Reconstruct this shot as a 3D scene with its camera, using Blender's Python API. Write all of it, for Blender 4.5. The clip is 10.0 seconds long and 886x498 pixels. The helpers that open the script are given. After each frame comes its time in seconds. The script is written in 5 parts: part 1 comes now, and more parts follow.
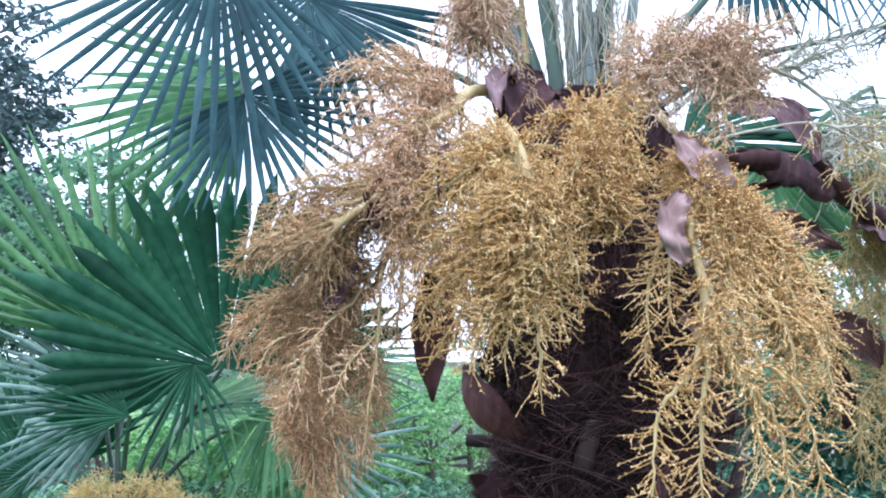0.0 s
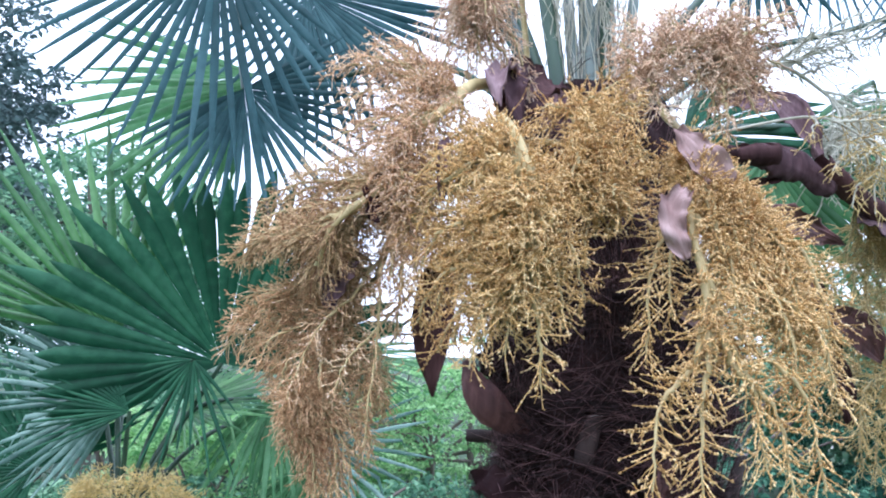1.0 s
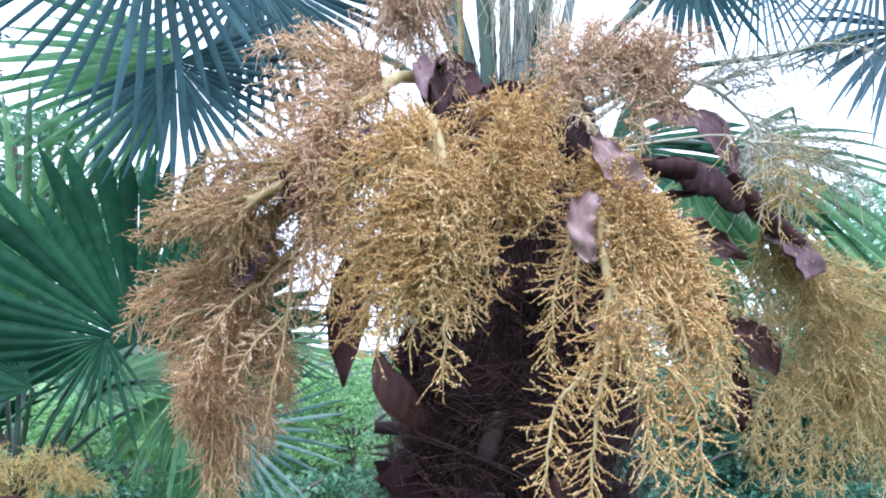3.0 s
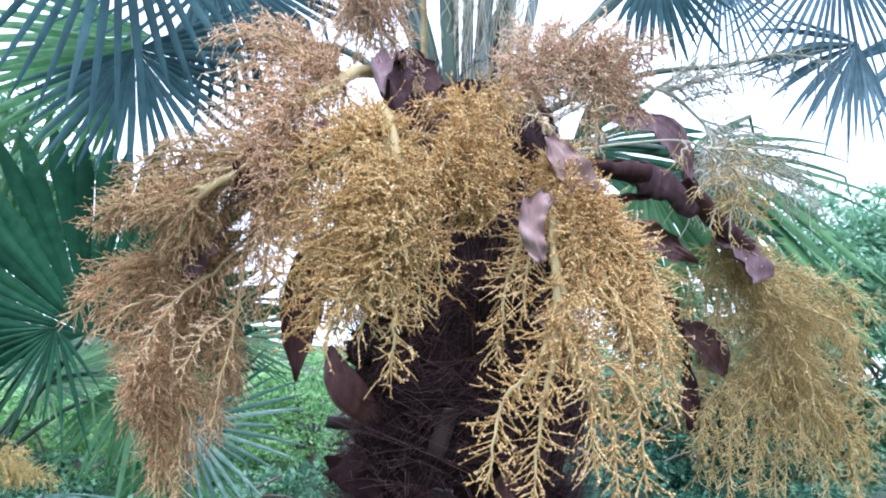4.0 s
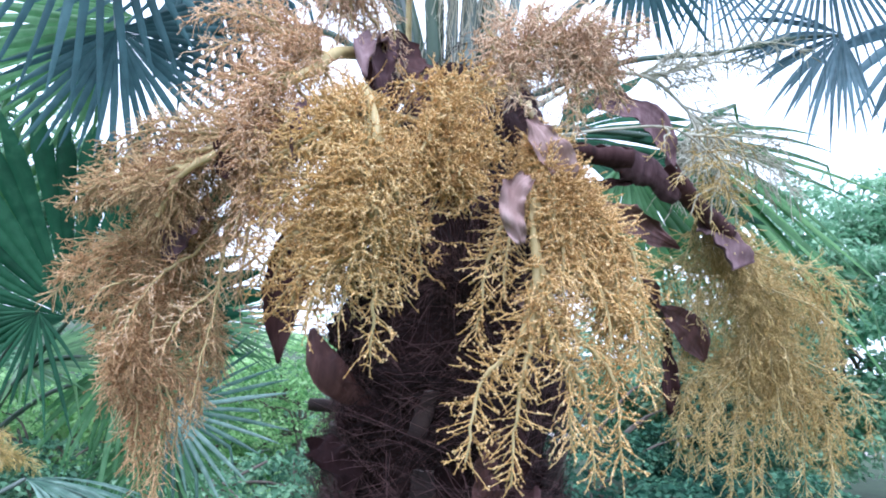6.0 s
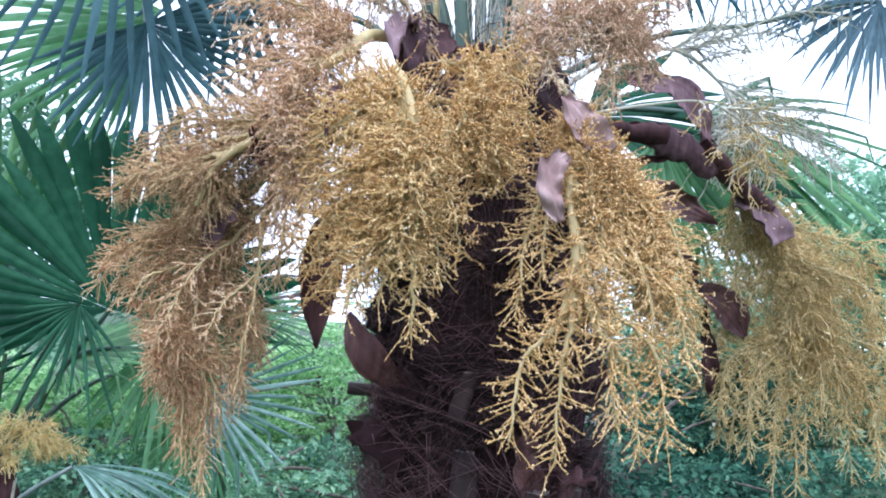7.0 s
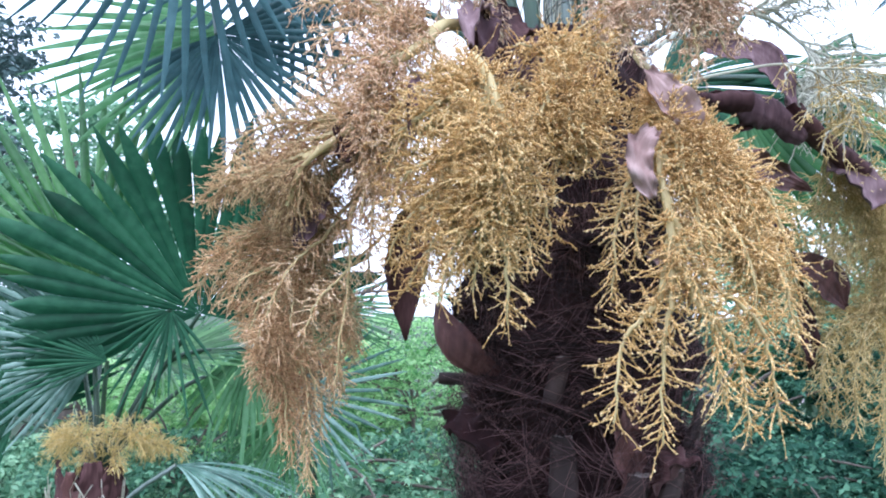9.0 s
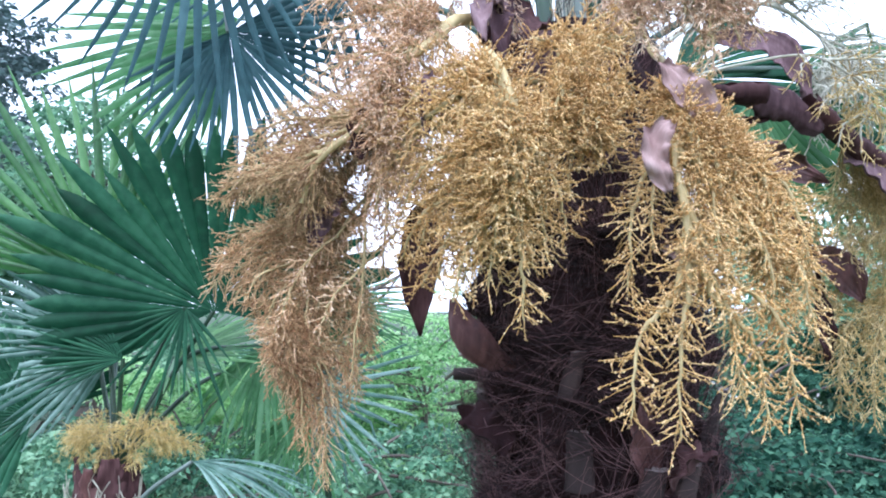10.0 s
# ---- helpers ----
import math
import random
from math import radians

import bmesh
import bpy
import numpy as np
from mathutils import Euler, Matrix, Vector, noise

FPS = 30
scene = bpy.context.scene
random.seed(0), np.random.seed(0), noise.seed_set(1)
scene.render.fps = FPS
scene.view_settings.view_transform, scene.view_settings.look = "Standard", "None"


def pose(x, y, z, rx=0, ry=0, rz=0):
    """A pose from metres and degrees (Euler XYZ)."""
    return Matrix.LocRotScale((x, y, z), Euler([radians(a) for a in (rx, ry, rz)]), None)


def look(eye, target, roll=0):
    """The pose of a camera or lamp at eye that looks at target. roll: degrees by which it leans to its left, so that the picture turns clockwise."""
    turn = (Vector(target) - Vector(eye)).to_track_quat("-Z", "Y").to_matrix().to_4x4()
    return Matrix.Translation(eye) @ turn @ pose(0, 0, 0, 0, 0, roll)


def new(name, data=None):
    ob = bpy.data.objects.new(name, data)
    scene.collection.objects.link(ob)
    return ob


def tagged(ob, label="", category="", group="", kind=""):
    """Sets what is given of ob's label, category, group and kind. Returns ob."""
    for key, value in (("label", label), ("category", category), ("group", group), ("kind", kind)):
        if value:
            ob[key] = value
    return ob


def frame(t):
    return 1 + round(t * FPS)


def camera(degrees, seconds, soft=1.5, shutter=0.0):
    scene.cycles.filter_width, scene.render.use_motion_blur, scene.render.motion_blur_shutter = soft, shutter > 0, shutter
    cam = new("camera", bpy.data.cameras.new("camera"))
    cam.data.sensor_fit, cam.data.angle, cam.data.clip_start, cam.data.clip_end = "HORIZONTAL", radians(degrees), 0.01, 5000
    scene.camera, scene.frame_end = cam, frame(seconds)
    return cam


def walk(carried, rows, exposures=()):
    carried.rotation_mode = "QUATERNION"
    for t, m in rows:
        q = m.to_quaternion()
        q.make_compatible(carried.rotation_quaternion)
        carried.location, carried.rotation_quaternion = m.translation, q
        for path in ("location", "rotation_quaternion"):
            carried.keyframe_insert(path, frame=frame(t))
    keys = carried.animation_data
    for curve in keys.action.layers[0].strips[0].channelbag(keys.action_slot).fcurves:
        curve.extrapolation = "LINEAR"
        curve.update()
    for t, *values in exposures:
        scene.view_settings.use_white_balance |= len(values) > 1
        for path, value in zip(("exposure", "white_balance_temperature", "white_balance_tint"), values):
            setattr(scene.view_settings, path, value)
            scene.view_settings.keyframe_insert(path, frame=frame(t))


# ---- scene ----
cam = camera(64.0, 10.0, soft=2.0)
PATH = [
    (0, (0.034, -0.002, 1.609), (0.005, 1.974, 1.915), 0.2),
    (0.5, (0.035, 0.004, 1.606), (-0.005, 1.982, 1.9), 0.0),
    (1, (0.034, 0.002, 1.608), (0.005, 1.98, 1.902), 0.2),
    (1.5, (0.035, 0.0, 1.608), (0.027, 1.979, 1.895), 0.5),
    (2, (0.045, 0.001, 1.606), (0.09, 1.981, 1.881), 1.2),
    (2.5, (0.056, 0.001, 1.605), (0.154, 1.979, 1.887), 2.3),
    (4, (0.087, -0.004, 1.603), (0.324, 1.961, 1.889), 4.2),
    (4.5, (0.093, -0.008, 1.601), (0.365, 1.953, 1.884), 4.6),
    (5, (0.098, -0.011, 1.601), (0.368, 1.947, 1.909), 4.7),
    (5.5, (0.098, -0.01, 1.6), (0.364, 1.95, 1.9), 4.6),
    (5.7, (0.099, -0.009, 1.597), (0.373, 1.952, 1.881), 4.5),
    (6.8, (0.088, -0.001, 1.588), (0.313, 1.975, 1.806), 3.6),
    (7, (0.085, -0.002, 1.586), (0.285, 1.976, 1.8), 3.3),
    (7.5, (0.076, 0.0, 1.585), (0.215, 1.985, 1.788), 2.7),
    (8, (0.069, 0.002, 1.583), (0.163, 1.99, 1.781), 1.6),
    (8.5, (0.059, 0.002, 1.583), (0.108, 1.992, 1.773), 0.7),
    (9, (0.052, 0.001, 1.581), (0.071, 1.993, 1.762), 0.3),
    (9.5, (0.054, 0.003, 1.581), (0.061, 1.995, 1.759), -0.0),
    (10, (0.047, 0.002, 1.581), (0.035, 1.995, 1.75), -0.1),
]
walk(cam, [(t, look(eye, target, roll)) for t, eye, target, roll in PATH],
     exposures=[(0, 0.4, 5300, 15), (7.5, 0.4, 5300, 15), (10, 0.54, 5300, 15)])

# ---- world, sun and sky ----
world = bpy.data.worlds.new("overcast_sky")
world.use_nodes = True
scene.world = world
wn = world.node_tree.nodes
wl = world.node_tree.links
wback = wn["Background"]
sky = wn.new("ShaderNodeTexSky")
sky.sky_type = 'NISHITA'
sky.sun_disc = False
sky.sun_elevation = radians(58)
sky.sun_rotation = radians(200)
sky.dust_density = 4.0
cloud = wn.new("ShaderNodeMix")
cloud.data_type = 'RGBA'
cloud.inputs["Factor"].default_value = 0.86
cloud.inputs["B"].default_value = (15.0, 15.6, 16.6, 1)
wl.new(sky.outputs["Color"], cloud.inputs["A"])
wl.new(cloud.outputs["Result"], wback.inputs["Color"])
wback.inputs["Strength"].default_value = 0.13

sun = new("sun", bpy.data.lights.new("sun", 'SUN'))
sun.data.energy = 1.7
sun.data.angle = radians(18)
sun.data.color = (1.0, 0.96, 0.9)
sun.matrix_world = look((-1.0, -2.6, 5.0), (0, 0, 0))


# ---- materials ----
def material(name, stops, scale=20.0, detail=6.0, rough=0.6, bump=0.3, bump_scale=80.0, per_object=0.0,
             per_island=0.0, translucent=0.0, spec=0.5, stretch=(1, 1, 1), coat=0.0, blotch=3.0):
    """A two-scale procedural surface: grain over blotches, with colour stops from dark to light."""
    m = bpy.data.materials.new(name)
    m.use_nodes = True
    n, l = m.node_tree.nodes, m.node_tree.links
    b = n["Principled BSDF"]
    tc = n.new("ShaderNodeTexCoord")
    mp = n.new("ShaderNodeMapping")
    mp.inputs["Scale"].default_value = stretch
    l.new(tc.outputs["Object"], mp.inputs["Vector"])
    g1 = n.new("ShaderNodeTexNoise")
    g1.inputs["Scale"].default_value = scale
    g1.inputs["Detail"].default_value = detail
    g2 = n.new("ShaderNodeTexNoise")
    g2.inputs["Scale"].default_value = blotch
    l.new(mp.outputs["Vector"], g1.inputs["Vector"])
    l.new(tc.outputs["Object"], g2.inputs["Vector"])
    add = n.new("ShaderNodeMath")
    add.operation = 'MULTIPLY_ADD'
    l.new(g1.outputs["Fac"], add.inputs[0])
    add.inputs[1].default_value = 0.55
    half = n.new("ShaderNodeMath")
    half.operation = 'MULTIPLY'
    half.inputs[1].default_value = 0.45
    l.new(g2.outputs["Fac"], half.inputs[0])
    l.new(half.outputs[0], add.inputs[2])
    last = add
    if per_object or per_island:
        src = None
        if per_object:
            src = n.new("ShaderNodeObjectInfo").outputs["Random"]
            amount = per_object
            last = shift(n, l, last, src, amount)
        if per_island:
            src = n.new("ShaderNodeNewGeometry").outputs["Random Per Island"]
            last = shift(n, l, last, src, per_island)
    ramp = n.new("ShaderNodeValToRGB")
    e = ramp.color_ramp.elements
    pos = [0.28 + 0.44 * i / (len(stops) - 1) for i in range(len(stops))]
    e[0].position, e[0].color = pos[0], (*stops[0], 1)
    e[1].position, e[1].color = pos[-1], (*stops[-1], 1)
    for p, c in list(zip(pos, stops))[1:-1]:
        x = e.new(p)
        x.color = (*c, 1)
    l.new(last.outputs[0], ramp.inputs["Fac"])
    l.new(ramp.outputs["Color"], b.inputs["Base Color"])
    b.inputs["Roughness"].default_value = rough
    b.inputs["Specular IOR Level"].default_value = spec
    b.inputs["Coat Weight"].default_value = coat
    if bump:
        bn = n.new("ShaderNodeTexNoise")
        bn.inputs["Scale"].default_value = bump_scale
        bn.inputs["Detail"].default_value = 5
        l.new(mp.outputs["Vector"], bn.inputs["Vector"])
        bp = n.new("ShaderNodeBump")
        bp.inputs["Strength"].default_value = bump
        bp.inputs["Distance"].default_value = 0.004
        l.new(bn.outputs["Fac"], bp.inputs["Height"])
        l.new(bp.outputs["Normal"], b.inputs["Normal"])
    if translucent:
        tr = n.new("ShaderNodeBsdfTranslucent")
        l.new(ramp.outputs["Color"], tr.inputs["Color"])
        mx = n.new("ShaderNodeMixShader")
        mx.inputs["Fac"].default_value = translucent
        l.new(b.outputs["BSDF"], mx.inputs[1])
        l.new(tr.outputs["BSDF"], mx.inputs[2])
        l.new(mx.outputs["Shader"], n["Material Output"].inputs["Surface"])
    return m


def shift(n, l, last, src, amount):
    s = n.new("ShaderNodeMath")
    s.operation = 'MULTIPLY_ADD'
    l.new(src, s.inputs[0])
    s.inputs[1].default_value = amount
    s.inputs[2].default_value = -amount / 2
    t = n.new("ShaderNodeMath")
    t.operation = 'ADD'
    l.new(last.outputs[0], t.inputs[0])
    l.new(s.outputs[0], t.inputs[1])
    return t


M_GOLD = material("golden_flowers", [(0.34, 0.176, 0.056), (0.74, 0.465, 0.15), (0.96, 0.705, 0.34)], 60, rough=0.75, bump=0, per_object=0.18, per_island=0.35, translucent=0.18, blotch=9)
M_TAN = material("tan_flowers", [(0.39, 0.203, 0.092), (0.74, 0.47, 0.235), (0.96, 0.7, 0.435)], 60, rough=0.8, bump=0, per_object=0.2, per_island=0.4, translucent=0.18, blotch=9)
# buff raised paler to carry flare and brightness on the upper clusters
M_BUFF = material("buff_flare_lit_flowers", [(0.48, 0.29, 0.17), (0.85, 0.61, 0.4), (1.0, 0.85, 0.65)], 60, rough=0.8, bump=0, per_object=0.2, per_island=0.4, translucent=0.18, blotch=9)
# rusty flowers; the same colour also serves as painted shade in other clusters
M_RUST_SHADE = material("rusty_and_shaded_flowers", [(0.23, 0.112, 0.055), (0.55, 0.36, 0.17), (0.84, 0.63, 0.34)], 60, rough=0.8, bump=0, per_object=0.2, per_island=0.45, translucent=0.18, blotch=9)
M_OLIVE = material("olive_flowers", [(0.45, 0.31, 0.11), (0.72, 0.54, 0.22), (0.9, 0.73, 0.4)], 60, rough=0.8, bump=0, per_object=0.15, per_island=0.4, translucent=0.18, blotch=9)
M_GREY = material("faded_flowers", [(0.42, 0.4, 0.3), (0.6, 0.58, 0.46), (0.74, 0.72, 0.62)], 60, rough=0.8, bump=0, per_object=0.15, per_island=0.4, translucent=0.3, blotch=9)
M_YELLOW = material("yellow_flowers", [(0.58, 0.43, 0.13), (0.84, 0.66, 0.26), (0.95, 0.82, 0.46)], 60, rough=0.75, bump=0, per_object=0.15, per_island=0.35, translucent=0.3, blotch=9)
M_BUD = material("pale_flower_bud", [(0.52, 0.319, 0.117), (0.88, 0.606, 0.265), (1.0, 0.812, 0.465)], 60, rough=0.7, bump=0, per_object=0.2, per_island=0.5, translucent=0.18, blotch=9)
M_REDBRACT = material("reddish_bract", [(0.04, 0.016, 0.015), (0.1, 0.042, 0.037), (0.21, 0.105, 0.09)], 75, rough=0.6, spec=0.3, bump=0.9, bump_scale=45, per_object=0.2, stretch=(1, 1, 0.2), blotch=8)
M_STALK = material("flower_stalk", [(0.27, 0.2, 0.08), (0.47, 0.37, 0.17), (0.62, 0.51, 0.27)], 40, rough=0.55, bump=0.25, bump_scale=120, blotch=7)
M_BRACT = material("papery_bract", [(0.045, 0.023, 0.026), (0.115, 0.066, 0.073), (0.24, 0.155, 0.165)], 75, rough=0.75, spec=0.15, bump=0.9, bump_scale=45, per_object=0.2, translucent=0.1, stretch=(1, 1, 0.2), blotch=8)
M_PINK = material("pale_pink_bract", [(0.19, 0.11, 0.1), (0.37, 0.245, 0.225), (0.53, 0.39, 0.36)], 75, rough=0.75, spec=0.15, bump=0.9, bump_scale=45, per_object=0.2, translucent=0.15, stretch=(1, 1, 0.2), blotch=8)
M_MAUVE = material("mauve_bract", [(0.09, 0.05, 0.055), (0.2, 0.125, 0.135), (0.34, 0.24, 0.25)], 75, rough=0.75, spec=0.15, bump=0.9, bump_scale=45, per_object=0.2, translucent=0.15, stretch=(1, 1, 0.2), blotch=8)
M_DARKBRACT = material("dark_brown_bract", [(0.022, 0.0095, 0.01), (0.065, 0.03, 0.03), (0.14, 0.075, 0.072)], 75, rough=0.75, spec=0.15, bump=0.9, bump_scale=45, per_object=0.2, stretch=(1, 1, 0.2), blotch=8)
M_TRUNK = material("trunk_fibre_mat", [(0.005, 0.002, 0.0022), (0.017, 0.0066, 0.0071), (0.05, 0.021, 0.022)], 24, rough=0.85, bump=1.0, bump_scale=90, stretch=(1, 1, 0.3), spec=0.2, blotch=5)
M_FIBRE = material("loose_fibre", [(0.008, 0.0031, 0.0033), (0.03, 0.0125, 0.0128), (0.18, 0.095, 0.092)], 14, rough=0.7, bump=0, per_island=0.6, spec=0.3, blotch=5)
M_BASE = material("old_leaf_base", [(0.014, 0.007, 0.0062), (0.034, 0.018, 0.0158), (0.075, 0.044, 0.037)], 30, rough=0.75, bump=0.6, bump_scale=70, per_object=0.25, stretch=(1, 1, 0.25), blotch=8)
M_CUT = material("cut_stub_face", [(0.1, 0.082, 0.075), (0.2, 0.165, 0.15), (0.32, 0.27, 0.25)], 60, rough=0.8, bump=0.5, blotch=20)
M_PETIOLE = material("petiole_grey_green", [(0.07, 0.1, 0.08), (0.15, 0.19, 0.17), (0.27, 0.3, 0.3)], 30, rough=0.45, bump=0.2, stretch=(1, 1, 0.2), blotch=6)
M_PETDARK = material("petiole_dark_green", [(0.015, 0.035, 0.02), (0.03, 0.065, 0.035), (0.06, 0.1, 0.06)], 30, rough=0.4, bump=0.2, stretch=(1, 1, 0.2), blotch=6)
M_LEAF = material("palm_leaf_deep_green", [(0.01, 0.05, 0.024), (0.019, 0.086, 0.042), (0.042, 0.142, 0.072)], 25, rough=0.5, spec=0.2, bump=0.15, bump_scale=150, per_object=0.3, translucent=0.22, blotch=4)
# dark leaf green, made lighter and bluer to carry the flare haze
M_LEAFDARK = material("palm_leaf_haze_blue", [(0.02, 0.058, 0.064), (0.04, 0.102, 0.112), (0.078, 0.16, 0.172)], 25, rough=0.5, spec=0.25, bump=0.15, bump_scale=150, per_object=0.3, translucent=0.22, blotch=4)
# fresh green; on two leaves it also stands in for light shining through
M_LEAFLIGHT = material("palm_leaf_fresh_and_backlit", [(0.05, 0.15, 0.052), (0.11, 0.27, 0.105), (0.2, 0.39, 0.19)], 25, rough=0.36, spec=0.5, bump=0.15, bump_scale=150, per_object=0.35, translucent=0.5, blotch=4)
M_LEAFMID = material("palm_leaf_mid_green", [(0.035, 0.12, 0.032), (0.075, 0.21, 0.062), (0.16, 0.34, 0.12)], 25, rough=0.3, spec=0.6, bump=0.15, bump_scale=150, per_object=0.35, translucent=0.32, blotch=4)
# the pale blue is lens flare put into the leaf colour
M_LEAFFLARE = material("palm_leaf_flare_blue", [(0.05, 0.1, 0.12), (0.1, 0.18, 0.21), (0.18, 0.28, 0.33)], 25, rough=0.45, spec=0.4, bump=0.15, bump_scale=150, per_object=0.3, translucent=0.45, blotch=4)
M_LEAFPALE = material("palm_leaf_grey_green", [(0.035, 0.095, 0.07), (0.1, 0.2, 0.15), (0.27, 0.4, 0.34)], 25, rough=0.32, spec=0.5, bump=0.15, bump_scale=150, per_object=0.4, translucent=0.25, blotch=4)
# base raised well above real foliage so that the shrubs look sunlit
M_BUSH = material("shrub_leaf", [(0.1, 0.26, 0.08), (0.39, 0.63, 0.28), (0.66, 0.85, 0.48)], 1.2, rough=0.4, bump=0, per_island=0.35, translucent=0.6, blotch=0.6)
M_TREE = material("tree_leaf_fresh", [(0.06, 0.19, 0.1), (0.24, 0.45, 0.28), (0.48, 0.68, 0.47)], 1.2, rough=0.45, bump=0, per_island=0.35, translucent=0.5, blotch=0.6)
M_BUSHBLUE = material("tree_leaf_blue_green", [(0.035, 0.1, 0.06), (0.14, 0.29, 0.17), (0.36, 0.55, 0.35)], 1.2, rough=0.6, spec=0.25, bump=0, per_island=0.35, translucent=0.42, blotch=0.6)
M_BUSHDARK = material("dark_shrub_leaf", [(0.01, 0.038, 0.026), (0.038, 0.11, 0.07), (0.13, 0.27, 0.165)], 1.2, rough=0.7, spec=0.15, bump=0, per_island=0.35, translucent=0.35, blotch=0.6)
M_NEEDLE = material("dark_tree_leaf", [(0.06, 0.1, 0.1), (0.11, 0.17, 0.165), (0.18, 0.25, 0.24)], 1.2, rough=0.6, bump=0, per_island=0.35, translucent=0.15, blotch=0.6)
M_BARK = material("tree_bark", [(0.05, 0.04, 0.032), (0.11, 0.09, 0.075), (0.2, 0.17, 0.15)], 12, rough=0.9, bump=0.8, bump_scale=30, stretch=(1, 1, 0.25), blotch=2)
M_GROUND = material("lawn_ground", [(0.015, 0.032, 0.012), (0.03, 0.06, 0.022), (0.055, 0.085, 0.035)], 6, rough=0.95, bump=0.6, bump_scale=40, blotch=0.3)
M_GRAVEL = material("pale_gravel", [(0.25, 0.24, 0.22), (0.38, 0.36, 0.34), (0.5, 0.48, 0.46)], 60, rough=0.95, bump=0.7, bump_scale=90, blotch=0.8)


# ---- mesh helpers ----
rng = np.random.default_rng(7)


def mesh_object(name, verts, faces, mats, parent=None, label="", midx=None, smooth=True):
    """faces: array of triangles or quads."""
    me = bpy.data.meshes.new(name)
    v = np.asarray(verts, dtype=np.float32).reshape(-1, 3)
    f = np.asarray(faces, dtype=np.int32)
    k = f.shape[1]
    me.vertices.add(len(v))
    me.vertices.foreach_set("co", v.ravel())
    me.loops.add(f.size)
    me.loops.foreach_set("vertex_index", f.ravel())
    me.polygons.add(len(f))
    me.polygons.foreach_set("loop_start", np.arange(0, f.size, k, dtype=np.int32))
    me.polygons.foreach_set("loop_total", np.full(len(f), k, dtype=np.int32))
    if smooth:
        me.polygons.foreach_set("use_smooth", np.ones(len(f), dtype=bool))
    for m in (mats if isinstance(mats, (list, tuple)) else [mats]):
        me.materials.append(m)
    if midx is not None:
        me.polygons.foreach_set("material_index", np.asarray(midx, dtype=np.int32))
    me.update(calc_edges=True)
    ob = new(name, me)
    if parent is not None:
        ob.parent = parent
    if label:
        tagged(ob, label=label)
    return ob


def unit(a):
    a = np.asarray(a, dtype=float)
    return a / np.maximum(np.linalg.norm(a, axis=-1, keepdims=True), 1e-9)


def smooth_line(pts, n):
    """A Catmull-Rom curve through the points, n samples even in parameter."""
    p = np.asarray(pts, dtype=float)
    p = np.vstack([2 * p[0] - p[1], p, 2 * p[-1] - p[-2]])
    s = np.linspace(0, len(p) - 3 - 1e-6, n)
    i = s.astype(int)
    t = (s - i)[:, None]
    a, b, c, d = p[i], p[i + 1], p[i + 2], p[i + 3]
    return 0.5 * (2 * b + (c - a) * t + (2 * a - 5 * b + 4 * c - d) * t ** 2 + (3 * b - a - 3 * c + d) * t ** 3)


def frames(line):
    """Tangents and two side vectors along lines of shape (..., k, 3)."""
    t = unit(np.gradient(line, axis=-2))
    ref = np.where(np.abs(t[..., 2:3]) > 0.9, np.array([1.0, 0, 0]), np.array([0, 0, 1.0]))
    a = unit(np.cross(t, ref))
    return t, a, np.cross(t, a)


def tubes(lines, radii, sides):
    """Tubes round many lines: lines (n, k, 3), radii (n, k). Returns verts and quads."""
    lines = np.asarray(lines, dtype=float)
    n, k, _ = lines.shape
    _, a, b = frames(lines)
    ang = np.arange(sides) * 2 * np.pi / sides
    ring = a[:, :, None] * np.cos(ang)[None, None, :, None] + b[:, :, None] * np.sin(ang)[None, None, :, None]
    v = lines[:, :, None] + ring * np.asarray(radii)[:, :, None, None]
    i = np.arange(n)[:, None, None] * k * sides
    j = np.arange(k - 1)[None, :, None] * sides
    s = np.arange(sides)[None, None, :]
    s2 = (s + 1) % sides
    f = np.stack([i + j + s, i + j + s2, i + j + sides + s2, i + j + sides + s], -1)
    return v.reshape(-1, 3), f.reshape(-1, 4)


def join(pieces):
    vs, fs, o = [], [], 0
    for v, f in pieces:
        vs.append(v)
        fs.append(np.asarray(f) + o)
        o += len(v)
    return np.vstack(vs), np.vstack(fs)


BUD = np.array([(1, 0, 0), (-0.5, 0.87, 0), (-0.5, -0.87, 0), (0, 0, 1), (0, 0, -1)], dtype=float)
BUD_FACES = np.array([(3, 0, 1), (3, 1, 2), (3, 2, 0), (4, 1, 0), (4, 2, 1), (4, 0, 2)])


def buds(centres, radius, r):
    n = len(centres)
    v = centres[:, None] + BUD[None] * radius[:, None, None] * r.uniform(0.7, 1.4, (n, 5, 1))
    f = BUD_FACES[None] + (np.arange(n) * 5)[:, None, None]
    return v.reshape(-1, 3), f.reshape(-1, 3)


def tri(piece):
    v, f = piece
    return v, np.concatenate([f[:, [0, 1, 2]], f[:, [0, 2, 3]]])


def twig_lines(base, direction, length, sag, wob, k, r, wig=0.05):
    """Many short curved twigs: base (n,3), direction (n,3), length (n,)."""
    n = len(base)
    s = np.linspace(0, 1, k)[None, :, None]
    d = unit(direction)[:, None]
    ln = length[:, None, None]
    bend = r.normal(size=(n, 1, 3)) * wob
    shake = r.normal(size=(n, k, 3)) * wig * s ** 0.5
    return base[:, None] + d * s * ln + bend * ln * s ** 2 + shake * ln - np.array([0, 0, 1.0]) * sag * ln * s ** 2


